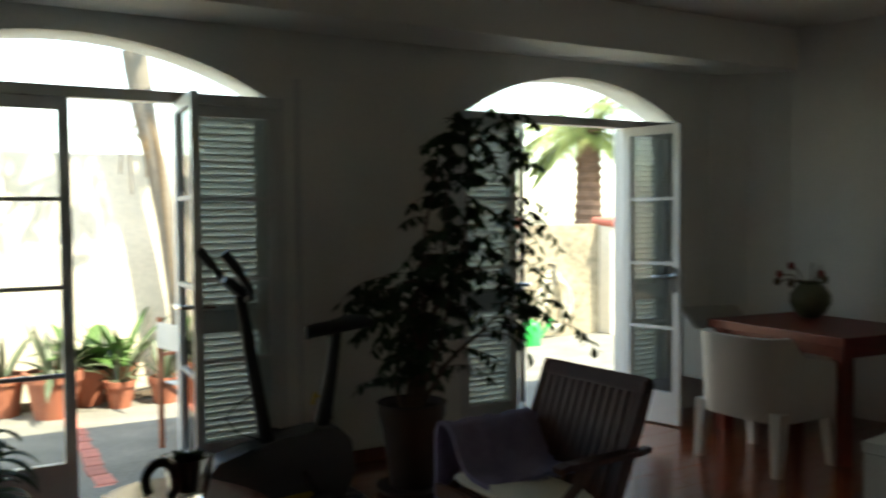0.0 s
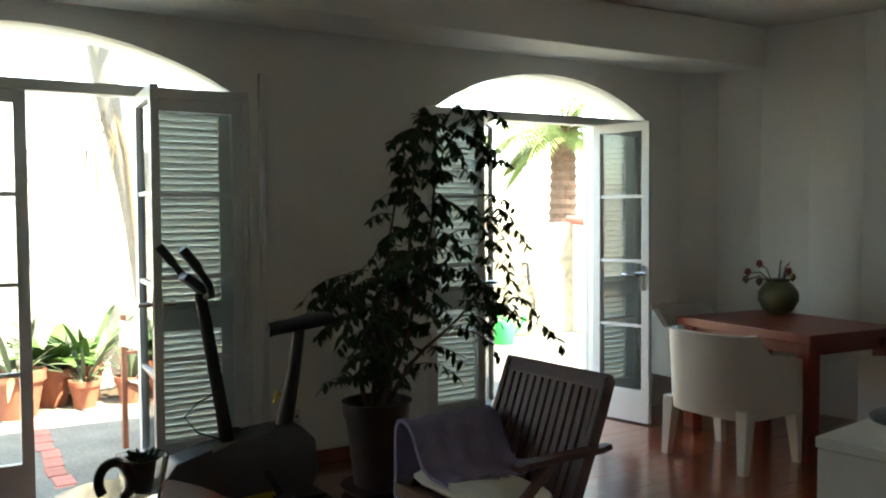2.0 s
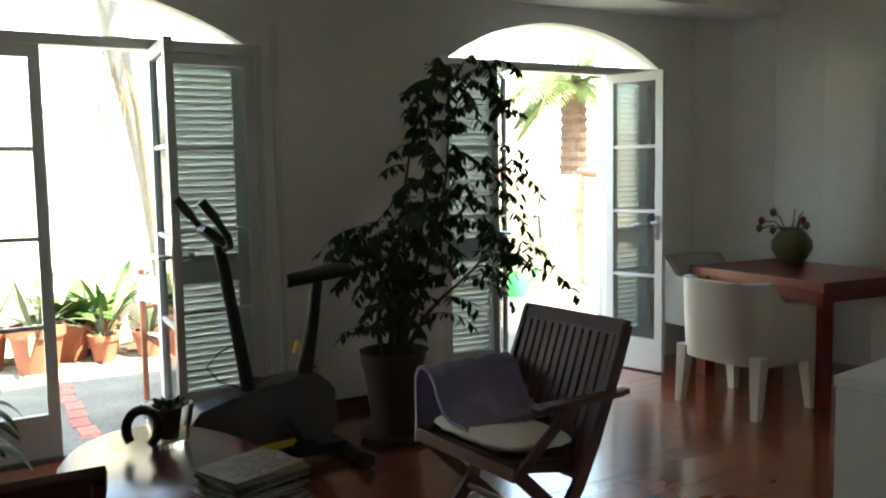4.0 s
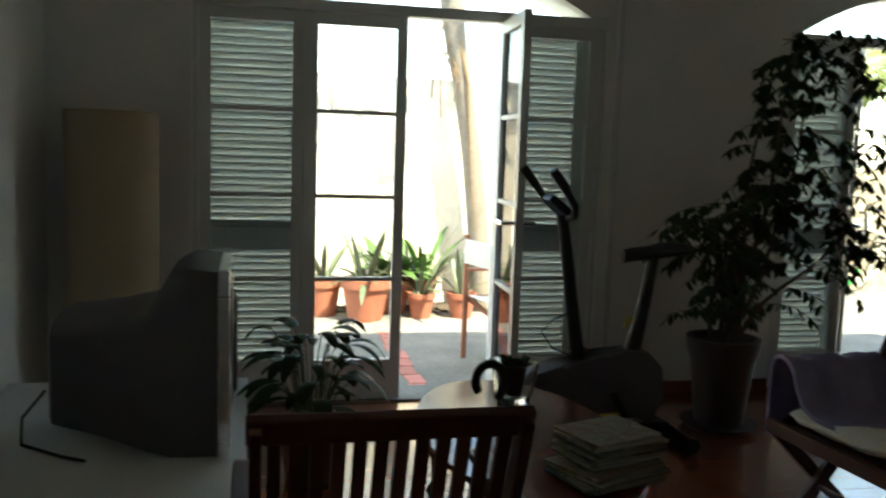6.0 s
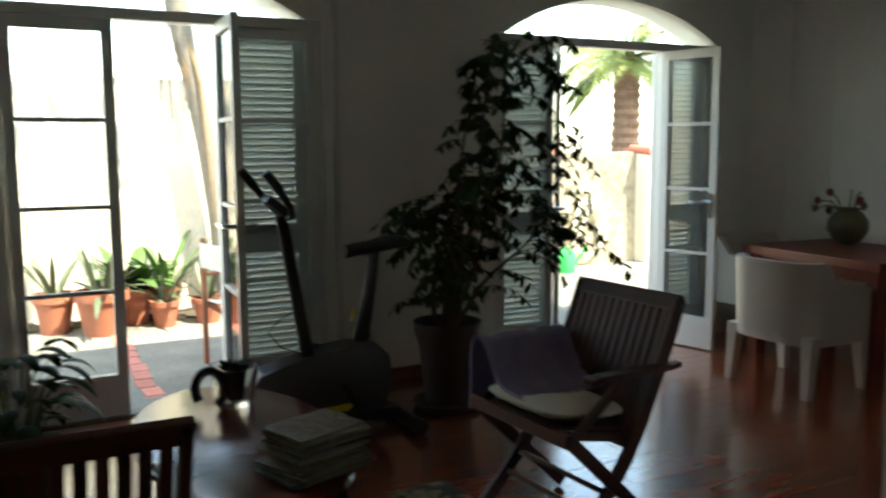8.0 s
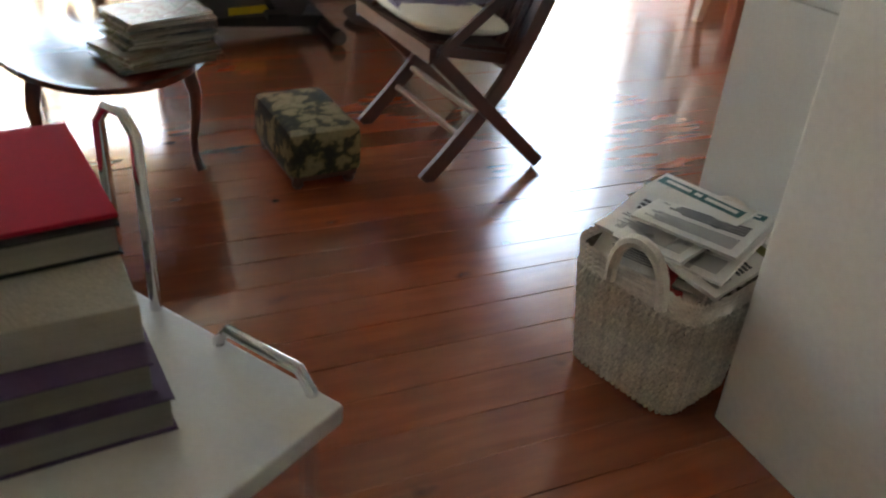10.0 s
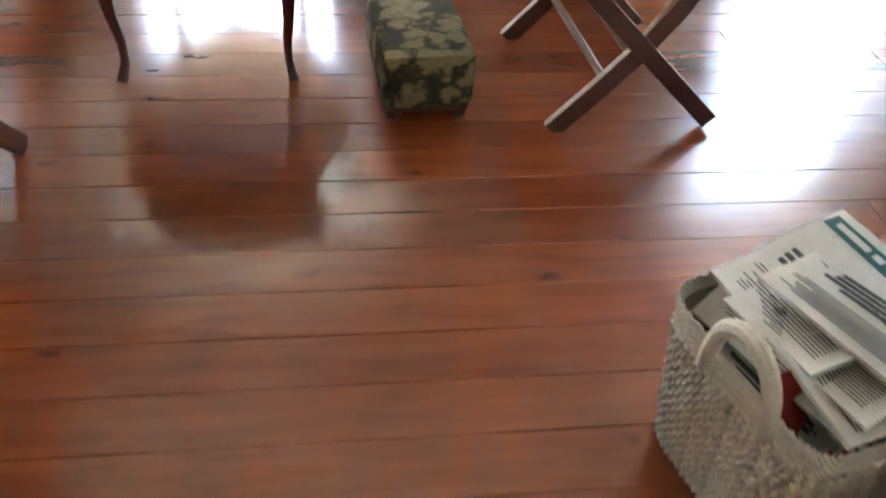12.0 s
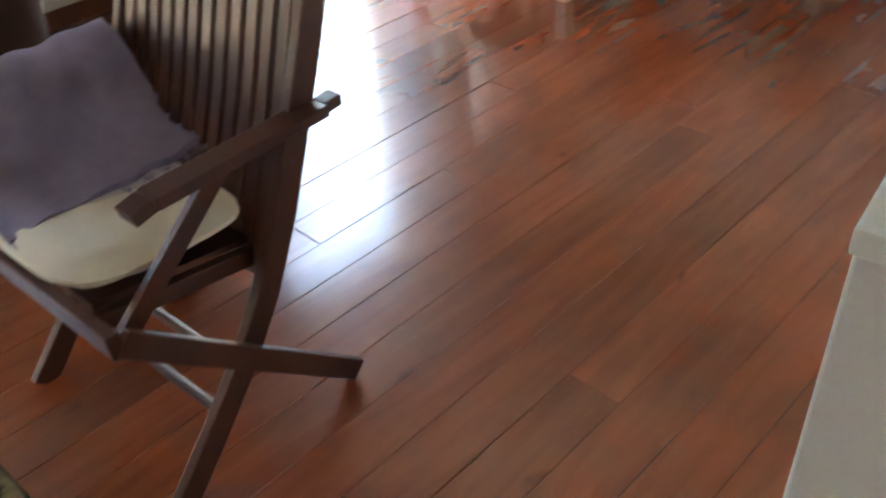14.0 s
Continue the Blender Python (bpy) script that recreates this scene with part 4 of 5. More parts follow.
def ficus():
    root = thing("ficus_tree", "tall weeping ficus with dark glossy leaves in a clay pot", "potted tree")
    c = Vector((2.97, 4.45, 0))
    bm = bmesh.new()
    lathe(bm, [(0.125, 0.035), (0.165, 0.36), (0.185, 0.42), (0.19, 0.485), (0.165, 0.485), (0.155, 0.42)], 32, c)
    part("pot", bm, DARKPOT, root, "dark clay pot", smooth=True)
    bm = bmesh.new(); lathe(bm, [(0.17, 0.0), (0.20, 0.035), (0.17, 0.036)], 32, c); part("saucer", bm, DARKPOT, root, smooth=True)
    bm = bmesh.new(); lathe(bm, [(0.155, 0.40), (0.157, 0.452)], 24, c); part("soil", bm, SOIL, root)
    r = random.Random(11)
    bm = bmesh.new()
    V, F = [], []
    stems = [((0.0, 0.0), (0.30, -0.02, 2.05)), ((0.03, 0.03), (0.24, 0.10, 1.85)), ((-0.03, 0.0), (0.42, 0.05, 1.75)), ((0.02, -0.04), (0.08, -0.08, 1.30)), ((-0.04, 0.03), (-0.12, 0.05, 1.1)), ((0.04, 0.0), (0.62, -0.05, 1.05)), ((0.0, -0.03), (0.34, -0.15, 1.45))]
    def sprig(p, d, length, dense):
        pts = [Vector(p)]
        dd = Vector(d).normalized()
        k = 6
        for i in range(k):
            dd = (dd + Vector((r.uniform(-0.15, 0.15), r.uniform(-0.15, 0.15), -0.24 + r.uniform(-0.08, 0.08)))).normalized()
            pts.append(pts[-1] + dd * length / k)
        tube(bm, pts, [0.0035 * (1 - 0.7 * i / k) for i in range(k + 1)], 4, False)
        for i in range(dense):
            t = r.uniform(0.12, 1.0) * k
            j = min(int(t), k - 1)
            q = pts[j].lerp(pts[j + 1], t - j)
            a = r.uniform(0, math.tau)
            dl = (Vector((math.cos(a), math.sin(a), r.uniform(-1.3, -0.1)))).normalized()
            blade(V, F, q, dl, Vector((r.uniform(-0.4, 0.4), r.uniform(-0.4, 0.4), 1)).normalized(), r.uniform(0.05, 0.085), r.uniform(0.022, 0.034), 0.6, 3, 0.12)
    for (bx, by), (tx, ty, tz) in stems:
        base = c + Vector((bx, by, 0.44))
        top = c + Vector((tx, ty, tz))
        pts = []
        for i in range(9):
            t = i / 8
            w = math.sin(t * math.pi) * 0.06
            pts.append(base.lerp(top, t) + Vector((w * math.sin(5 * t + bx * 60), w * math.cos(4 * t + by * 60), 0)))
        tube(bm, pts, [0.016 * (1 - 0.75 * i / 8) for i in range(9)], 7)
        m = int(13 * (tz - 0.44) / 1.4) + 5
        for i in range(m):
            t = 0.16 + 0.84 * (i + r.random()) / m
            j = min(int(t * 8), 7)
            q = pts[j].lerp(pts[j + 1], t * 8 - j)
            a = r.uniform(0, math.tau)
            spread = 0.30 if q.z < 1.1 else 0.20
            sprig(q, (math.cos(a), 0.8 * math.sin(a), 0.55), r.uniform(0.5, 1.0) * spread * (1.3 if q.z < 1.1 else 1.0), r.randint(12, 20))
    for k in range(15):   # the heavy skirt at mid height and the drooping branch
        a = r.uniform(math.pi * 0.75, math.pi * 1.35)
        sprig(c + Vector((r.uniform(-0.1, 0.02), r.uniform(-0.15, 0.1), r.uniform(0.75, 1.2))), (math.cos(a), 0.6 * math.sin(a), 0.35), r.uniform(0.25, 0.45), r.randint(12, 19))
    for k in range(22):
        q = c + Vector((r.uniform(0.45, 0.85), r.uniform(-0.12, 0.1), r.uniform(0.82, 1.5)))
        if q.x > c.x + 0.7:
            q.z = r.uniform(0.85, 1.0)
        a = r.uniform(-1.2, 1.2)
        sprig(q, (math.cos(a), 0.6 * math.sin(a), 0.3), r.uniform(0.22, 0.4), r.randint(12, 19))
    for k in range(46):
        t = r.random()
        q = c + Vector((r.uniform(0.12, 0.66) + 0.10 * t, r.uniform(-0.15, 0.1), 1.15 + 0.98 * t))
        a = r.uniform(0, math.tau)
        sprig(q, (math.cos(a), 0.6 * math.sin(a), 0.3), r.uniform(0.2, 0.36), r.randint(12, 19))
    tr = part("trunk", bm, BARK, root, smooth=True)
    cr = new("crown", leaves_mesh("crown", V, F, LEAF)); cr.parent = root
ficus()

def leafy_pot(name, label, c, rp, hp, kinds, material, potmat, seed, parent_y=0.0, category="potted plant", group="", potname="pot"):
    """A pot with leaves: kinds = (count, length, width, bend, lift)."""
    root = thing(name, label, category, pose(*c), group)
    bm = bmesh.new()
    lathe(bm, [(rp * 0.68, 0.0), (rp * 0.93, hp * 0.78), (rp * 1.03, hp * 0.79), (rp * 1.05, hp), (rp * 0.92, hp), (rp * 0.88, hp * 0.9)], 28)
    part(potname, bm, potmat, root, smooth=True)
    bm = bmesh.new(); lathe(bm, [(rp * 0.7, hp * 0.5), (rp * 0.9, hp * 0.92)], 20); part("soil", bm, SOIL, root)
    r = random.Random(seed)
    V, F = [], []
    for count, length, width, bend, lift in kinds:
        for k in range(count):
            a = k * 2.39996 + r.uniform(-0.3, 0.3)
            e = lift + r.uniform(-0.25, 0.25)
            d = Vector((math.cos(a) * math.cos(e), math.sin(a) * math.cos(e), math.sin(e)))
            p = Vector((0, 0, hp * 0.9)) + Vector((math.cos(a), math.sin(a), 0)) * rp * 0.25
            blade(V, F, p, d, Vector((0, 0, 1)) - d * d.z * 0.9, length * r.uniform(0.7, 1.15), width * r.uniform(0.8, 1.15), bend * r.uniform(0.6, 1.3), 7, 0.22)
    lv = new("leaves", leaves_mesh("leaves", V, F, material)); lv.parent = root
    return root

def stalked_plant():
    root = thing("peace_lily", "broad-leaved green houseplant in a dark pot on the floor", "potted plant", pose(0.80, 4.02, 0))
    bm = bmesh.new(); lathe(bm, [(0.10, 0), (0.135, 0.19), (0.145, 0.2), (0.145, 0.24), (0.125, 0.24), (0.12, 0.2)], 28); part("pot", bm, DARKPOT, root, smooth=True)
    bm = bmesh.new(); lathe(bm, [(0.09, 0.1), (0.125, 0.215)], 20); part("soil", bm, SOIL, root)
    r = random.Random(5)
    V, F = [], []
    st = bmesh.new()
    for k in range(52):
        a = k * 2.4 + r.uniform(-0.3, 0.3)
        reach, h = r.uniform(0.03, 0.17), r.uniform(0.14, 0.44)
        p0 = Vector((math.cos(a) * 0.03, math.sin(a) * 0.03, 0.21))
        p1 = p0 + Vector((math.cos(a) * reach * 0.6, math.sin(a) * reach * 0.6, h * 0.8))
        p2 = p0 + Vector((math.cos(a) * reach, math.sin(a) * reach, h))
        tube(st, [p0, p1, p2], [0.0035, 0.003, 0.002], 5, False)
        d = (p2 - p1).normalized()
        blade(V, F, p2, (d + Vector((math.cos(a), math.sin(a), 0)) * 0.8).normalized(), Vector((0, 0, 1)), r.uniform(0.13, 0.21), r.uniform(0.05, 0.085), r.uniform(1.2, 2.2), 7, 0.12)
    tagged(part("stalk", st, BRIGHTLEAF, root, smooth=True), kind="stuff")
    lv = new("leaves", leaves_mesh("leaves", V, F, LEAF)); lv.parent = root
stalked_plant()

def patio_plants():
    AL = ((11, 0.52, 0.055, 0.5, 1.1), (9, 0.42, 0.05, 1.0, 0.6))
    leafy_pot("aloe", "large aloe in a terracotta pot on the patio", (1.50, 7.62, -0.05), 0.21, 0.36, AL, ALOE, TERRACOTTA, 1, group="pots along the garden wall")
    leafy_pot("aloe", "small aloe in a terracotta pot on the patio", (2.36, 7.70, -0.05), 0.13, 0.22, ((9, 0.42, 0.05, 0.2, 1.2), (4, 0.3, 0.04, 0.8, 0.7)), ALOE, TERRACOTTA, 2, group="pots along the garden wall")
    leafy_pot("aloe", "small aloe with long leaves in a terracotta pot", (2.00, 7.70, -0.05), 0.12, 0.22, ((8, 0.5, 0.04, 0.7, 1.0), (4, 0.4, 0.04, 1.0, 0.5)), ALOE, TERRACOTTA, 3, group="pots along the garden wall")
    leafy_pot("leafy_plant", "bright broad-leaved plant in a clay pot", (1.78, 7.95, -0.05), 0.17, 0.30, ((26, 0.5, 0.13, 1.3, 1.0),), BRIGHTLEAF, TERRACOTTA, 4, group="pots along the garden wall")
    leafy_pot("aloe", "aloe in a terracotta pot against the garden wall", (1.16, 7.85, -0.05), 0.16, 0.33, ((10, 0.45, 0.05, 0.6, 1.0),), ALOE, TERRACOTTA, 6, group="pots along the garden wall")
    leafy_pot("leafy_plant", "long-leaved green plant in a terracotta pot", (2.06, 8.0, -0.05), 0.14, 0.3, ((16, 0.62, 0.06, 0.9, 1.1),), BRIGHTLEAF, TERRACOTTA, 7, group="pots along the garden wall")
patio_plants()
leafy_pot("leafy_plant", "green trailing plant by the low garden wall", (5.9, 8.3, -0.05), 0.17, 0.3, ((30, 0.4, 0.1, 1.2, 0.9),), BRIGHTLEAF, TERRACOTTA, 9)

bm = bmesh.new()
bmesh.ops.create_grid(bm, x_segments=90, y_segments=10, size=0.5)
for v in bm.verts:
    v.co = Vector((0.6 + (v.co.x + 0.5) * 3.2, 7.92 + (v.co.y + 0.5) * 0.33, -0.045 + 0.05 * abs(noise.noise((v.co.x * 30, v.co.y * 6, 1.0))) + 0.03 * noise.noise((v.co.x * 90, v.co.y * 20, 4.0))))
tagged(new("earth_bed", mesh_of("earth_bed", bm, SOIL)), "strip of dark earth and leaf litter by the wall", "soil", kind="stuff")

def garden_tree():
    root = thing("garden_tree", "slender pale-barked tree leaning by the garden wall", "tree", pose(0.10, 0, 0))
    bm = bmesh.new()
    pts = [(2.56, 8.02, -0.06), (2.51, 8.02, 0.25), (2.46, 8.02, 0.8), (2.38, 8.01, 1.4), (2.28, 8.0, 1.95), (2.19, 7.98, 2.4), (2.12, 7.97, 2.9)]
    tube(bm, pts, [0.125, 0.105, 0.095, 0.088, 0.085, 0.10, 0.11], 16)
    for a, b in (((2.19, 7.98, 2.42), (1.85, 7.8, 3.3)), ((2.12, 7.97, 2.85), (2.5, 8.1, 3.8)), ((2.12, 7.97, 2.85), (1.95, 8.2, 3.9))):
        tube(bm, [a, Vector(a).lerp(Vector(b), 0.5) + Vector((0.04, 0, 0.05)), b], [0.07, 0.05, 0.03], 10)
    part("trunk", bm, PALEBARK, root, smooth=True)
    r = random.Random(8)
    bm = bmesh.new()
    for k in range(9):   # hanging dry strands and vine
        p = Vector((2.2 + r.uniform(-0.2, 0.12), 7.93, 2.4 + r.uniform(-0.05, 0.15)))
        tube(bm, [p, p + Vector((r.uniform(-0.06, 0.06), -0.02, -0.15)), p + Vector((r.uniform(-0.08, 0.1), -0.02, -0.35 - r.uniform(0, 0.35)))], 0.007, 5)
    tube(bm, [(2.2, 7.9, 2.4), (2.30, 7.9, 2.0), (2.33, 7.91, 1.6), (2.37, 7.92, 1.1), (2.42, 7.92, 0.7)], [0.02, 0.018, 0.012, 0.008, 0.005], 6)
    tagged(part("dry_bark", bm, STEM, root), kind="stuff")
    V, F = [], []
    for k in range(900):
        a, e, q = r.uniform(0, math.tau), r.uniform(-0.5, 1.2), r.random() ** 0.5
        p = Vector((2.1 + math.cos(a) * 1.5 * q, 8.0 + math.sin(a) * 1.2 * q, 3.9 + e * 0.8))
        d = Vector((r.uniform(-1, 1), r.uniform(-1, 1), r.uniform(-0.8, 0.4))).normalized()
        blade(V, F, p, d, Vector((0, 0, 1)), r.uniform(0.16, 0.3), r.uniform(0.05, 0.09), 0.8, 3, 0.1)
    cr = new("crown", leaves_mesh("crown", V, F, BRIGHTLEAF)); cr.parent = root
garden_tree()

def palm(x, y, h, seed):
    root = thing("palm_tree", "palm with a rough brown trunk beyond the low wall", "tree", pose(x, y, -0.06))
    bm = bmesh.new()
    pts, rad = [], []
    for i in range(40):
        t = i / 39
        pts.append((0.12 * math.sin(t * 2), 0, t * h)); rad.append((0.24 - 0.05 * t) * (1.0 + (0.09 if i % 2 else -0.05)))
    tube(bm, pts, rad, 16)
    part("trunk", bm, PALMBARK, root)
    r = random.Random(seed)
    V, F = [], []
    st = bmesh.new()
    for k in range(26):
        a = k * 2.4; e = r.uniform(-0.2, 1.2)
        d = Vector((math.cos(a) * math.cos(e), math.sin(a) * math.cos(e), math.sin(e)))
        p = Vector((0.1, 0, h - 0.05)); L = r.uniform(1.3, 1.9)
        pts = [p]
        for i in range(12):
            d = (d + Vector((0, 0, -0.13))).normalized()
            pts.append(pts[-1] + d * L / 12)
            s = d.cross(Vector((0, 0, 1))).normalized()
            for sg in (-1, 1):
                for w in (0.0, 0.5):
                    q = pts[-2].lerp(pts[-1], w)
                    blade(V, F, q, (s * sg + d * 0.7 + Vector((0, 0, -0.25))).normalized(), Vector((0, 0, 1)), 0.42 * math.sin(math.pi * min(1, (i + 2) / 13)) + 0.08, 0.035, 0.5, 3, 0.1)
        tube(st, pts, [0.022 * (1 - 0.06 * i) for i in range(13)], 5, False)
    tagged(part("frond_ribs", st, PALMLEAF, root), kind="stuff")
    cr = new("fronds", leaves_mesh("fronds", V, F, PALMLEAF)); cr.parent = root
palm(9.45, 10.9, 2.85, 2)
palm(7.6, 12.6, 3.3, 5)
# ---------------------------------------------------------------- television corner
def television():
    root = thing("television", "bulky grey tube television on a low white cabinet", "television", pose(0.06, 3.60, 0.385) @ Matrix.Diagonal((1, 1, 1.1, 1)))
    bm = bmesh.new()
    secs = [(-0.15, 0.20, 0.10, 0.38), (-0.14, 0.215, 0.085, 0.395), (0.02, 0.245, 0.05, 0.41), (0.16, 0.285, 0.012, 0.43), (0.23, 0.312, 0.0, 0.54), (0.29, 0.322, 0.0, 0.57), (0.385, 0.325, 0.0, 0.56)]
    R = []
    for x, hw, z0, z1 in secs:
        R.append([bm.verts.new((x, y, z)) for y, z in ((-hw, z0), (hw, z0), (hw, z0 + (z1 - z0) * 0.86), (hw * 0.86, z1 - 0.012), (0.0, z1), (-hw * 0.86, z1 - 0.012), (-hw, z0 + (z1 - z0) * 0.86))])
    for a, b in zip(R, R[1:]):
        for k in range(7):
            bm.faces.new((a[k], a[(k + 1) % 7], b[(k + 1) % 7], b[k]))
    bm.faces.new(R[0]); bm.faces.new(R[-1][::-1])
    part("body", bm, TVGREY, root, smooth=True)
    bm = bmesh.new()
    for a in ((-0.328, 0.0, 0.328, 0.05), (-0.328, 0.48, 0.328, 0.561), (-0.328, 0.05, -0.27, 0.48), (0.27, 0.05, 0.328, 0.48)):
        box(bm, 0.387, a[0], a[1], 0.425, a[2], a[3])
    part("bezel", bm, CHROME, root, "silver front bezel", bevel=0.004)
    bm = bmesh.new()
    g = []
    for i in range(11):
        g.append([bm.verts.new((0.395 + 0.02 * (1 - (i / 5 - 1) ** 2) * (1 - (k / 5 - 1) ** 2), -0.27 + 0.054 * i, 0.05 + 0.043 * k)) for k in range(11)])
    for a, b in zip(g, g[1:]):
        for k in range(10):
            bm.faces.new((a[k], b[k], b[k + 1], a[k + 1]))
    part("screen", bm, BLACKPLASTIC, root, "dark curved glass screen", smooth=True)
    bm = bmesh.new(); tube(bm, [(-0.2, -0.02, 0.14), (-0.27, -0.05, 0.06), (-0.25, -0.15, 0.006), (-0.1, -0.28, 0.006), (-0.02, -0.33, 0.006)], 0.005, 6); part("cable", bm, BLACKPLASTIC, root, smooth=True)
television()
def tv_cabinet():
    root = thing("tv_cabinet", "low white cabinet under the television", "cabinet", pose(-0.43, 2.95, 0))
    bm = bmesh.new(); box(bm, 0, 0, 0.06, 0.95, 1.30, 0.35); part("body", bm, JOINERY, root, bevel=0.003)
    bm = bmesh.new(); box(bm, 0.02, 0.02, 0.0, 0.92, 1.28, 0.06); part("plinth", bm, JOINERY, root)
    bm = bmesh.new(); box(bm, 0.0, -0.01, 0.351, 0.97, 1.31, 0.382); part("top", bm, JOINERY, root, bevel=0.004)
    for k in range(2):
        bm = bmesh.new(); box(bm, 0.952, 0.02 + k * 0.635, 0.08, 0.968, 0.645 + k * 0.635, 0.34); d = part("door", bm, JOINERY, root, bevel=0.003)
        bm = bmesh.new(); tube(bm, [(0.97, 0.6 + k * 0.1, 0.22), (0.99, 0.6 + k * 0.1, 0.22)], 0.012, 10); part("knob", bm, CHROME, d, smooth=True)
tv_cabinet()
sp = thing("loudspeaker", "slim black loudspeaker beside the television", "loudspeaker", pose(0.45, 4.08, 0.385))
bm = bmesh.new(); box(bm, -0.05, -0.06, 0, 0.04, 0.06, 0.40); part("cabinet", bm, BLACKPLASTIC, sp, bevel=0.006)
bm = bmesh.new(); box(bm, 0.041, -0.055, 0.01, 0.046, 0.055, 0.39); part("grille", bm, GREYPLASTIC, sp)
lp = thing("floor_lamp", "tall beige paper column lamp in the corner", "lamp", pose(-0.10, 4.82, 0))
bm = bmesh.new(); lathe(bm, [(0.17, 0), (0.17, 0.02), (0.02, 0.03), (0.02, 0.14)], 28); part("base", bm, BLACKPLASTIC, lp, smooth=True)
bm = bmesh.new()
prof = []
for i in range(57):
    z = 0.14 + i * 0.025
    prof.append((0.21 + (0.004 if i % 2 else 0.0), z))
lathe(bm, prof, 32); part("shade", bm, LAMPSHADE, lp, smooth=True)

# ---------------------------------------------------------------- side table with folders
def side_table():
    root = thing("side_table", "low white side table with chrome tube legs", "table", pose(1.21, 1.13, 0, 0, 0, 32))
    w, l, h = 0.26, 0.36, 0.62
    bm = bmesh.new(); box(bm, -w, -l, h - 0.03, w, l, h); part("tabletop", bm, JOINERY, root, bevel=0.005)
    for x in (-w + 0.03, w - 0.03):
        for y in (-l + 0.03, l - 0.03):
            bm = bmesh.new(); tube(bm, [(x, y, 0.0), (x, y, h - 0.031)], 0.012, 12); part("leg", bm, CHROME, root, smooth=True)
    for y in (0.03, -l + 0.20):
        bm = bmesh.new()
        t = 0.28 if y > 0 else 0.03
        d = 0.07 if y > 0 else 0.16
        tube(bm, [(w - 0.012, y - d, h + 0.001), (w - 0.012, y - d, h + t - 0.025), (w - 0.012, y - d + 0.02, h + t), (w - 0.012, y - 0.02, h + t), (w - 0.012, y, h + t - 0.025), (w - 0.012, y, h + 0.001)], 0.008, 12)
        part("rail", bm, CHROME, root, "bent chrome tube rail", smooth=True)
side_table()
def flat_item(name, label, cat, x, y, z, rz, w, l, h, material, pages=None, group="pile on the side table"):
    root = thing(name, label, cat, pose(x, y, z, 0, 0, rz), group)
    if pages:
        bm = bmesh.new(); box(bm, -w / 2 + 0.004, -l / 2 + 0.004, 0.003, w / 2 - 0.004, l / 2 - 0.004, h - 0.003); part("page_block", bm, pages, root)
        bm = bmesh.new(); box(bm, -w / 2, -l / 2, 0, w / 2, l / 2, 0.0028); box(bm, -w / 2, -l / 2, h - 0.0028, w / 2, l / 2, h); box(bm, -w / 2 - 0.002, -l / 2, 0, -w / 2 + 0.001, l / 2, h)
        part("cover", bm, material, root)
    else:
        bm = bmesh.new(); box(bm, -w / 2, -l / 2, 0, w / 2, l / 2, h); part("card", bm, material, root, bevel=min(0.002, h / 3))
    return root
flat_item("book", "large book with a purple cover in the pile", "book", 1.2582, 1.1696, 0.6205, 6.0000, 0.3060, 0.4080, 0.0466, PURPLE, PAPER)
flat_item("book", "large book with a purple cover in the pile", "book", 1.2497, 1.1781, 0.6676, 5.0000, 0.2975, 0.3910, 0.0423, PURPLE, PAPER)
flat_item("paper_stack", "stack of white papers in the pile", "papers", 1.2582, 1.2121, 0.7104, 4.0000, 0.2805, 0.3740, 0.0508, PAPER)
flat_item("ring_binder", "black file under the red folder", "folder", 1.2794, 1.2886, 0.7618, 8.0000, 0.2125, 0.3145, 0.0406, BLACKPLASTIC, PAPER)
flat_item("folder", "bright red card folder on top of the pile", "folder", 1.2879, 1.2929, 0.8031, 8.0000, 0.1997, 0.2932, 0.0066, RED)
for ob in list(scene.objects):
    if ob.name == "folder":
        bm = bmesh.new(); box(bm, -0.1018, -0.1467, 0.0, -0.1002, 0.1467, 0.0068); part("spine", bm, BLACKPLASTIC, ob, "black folder spine")

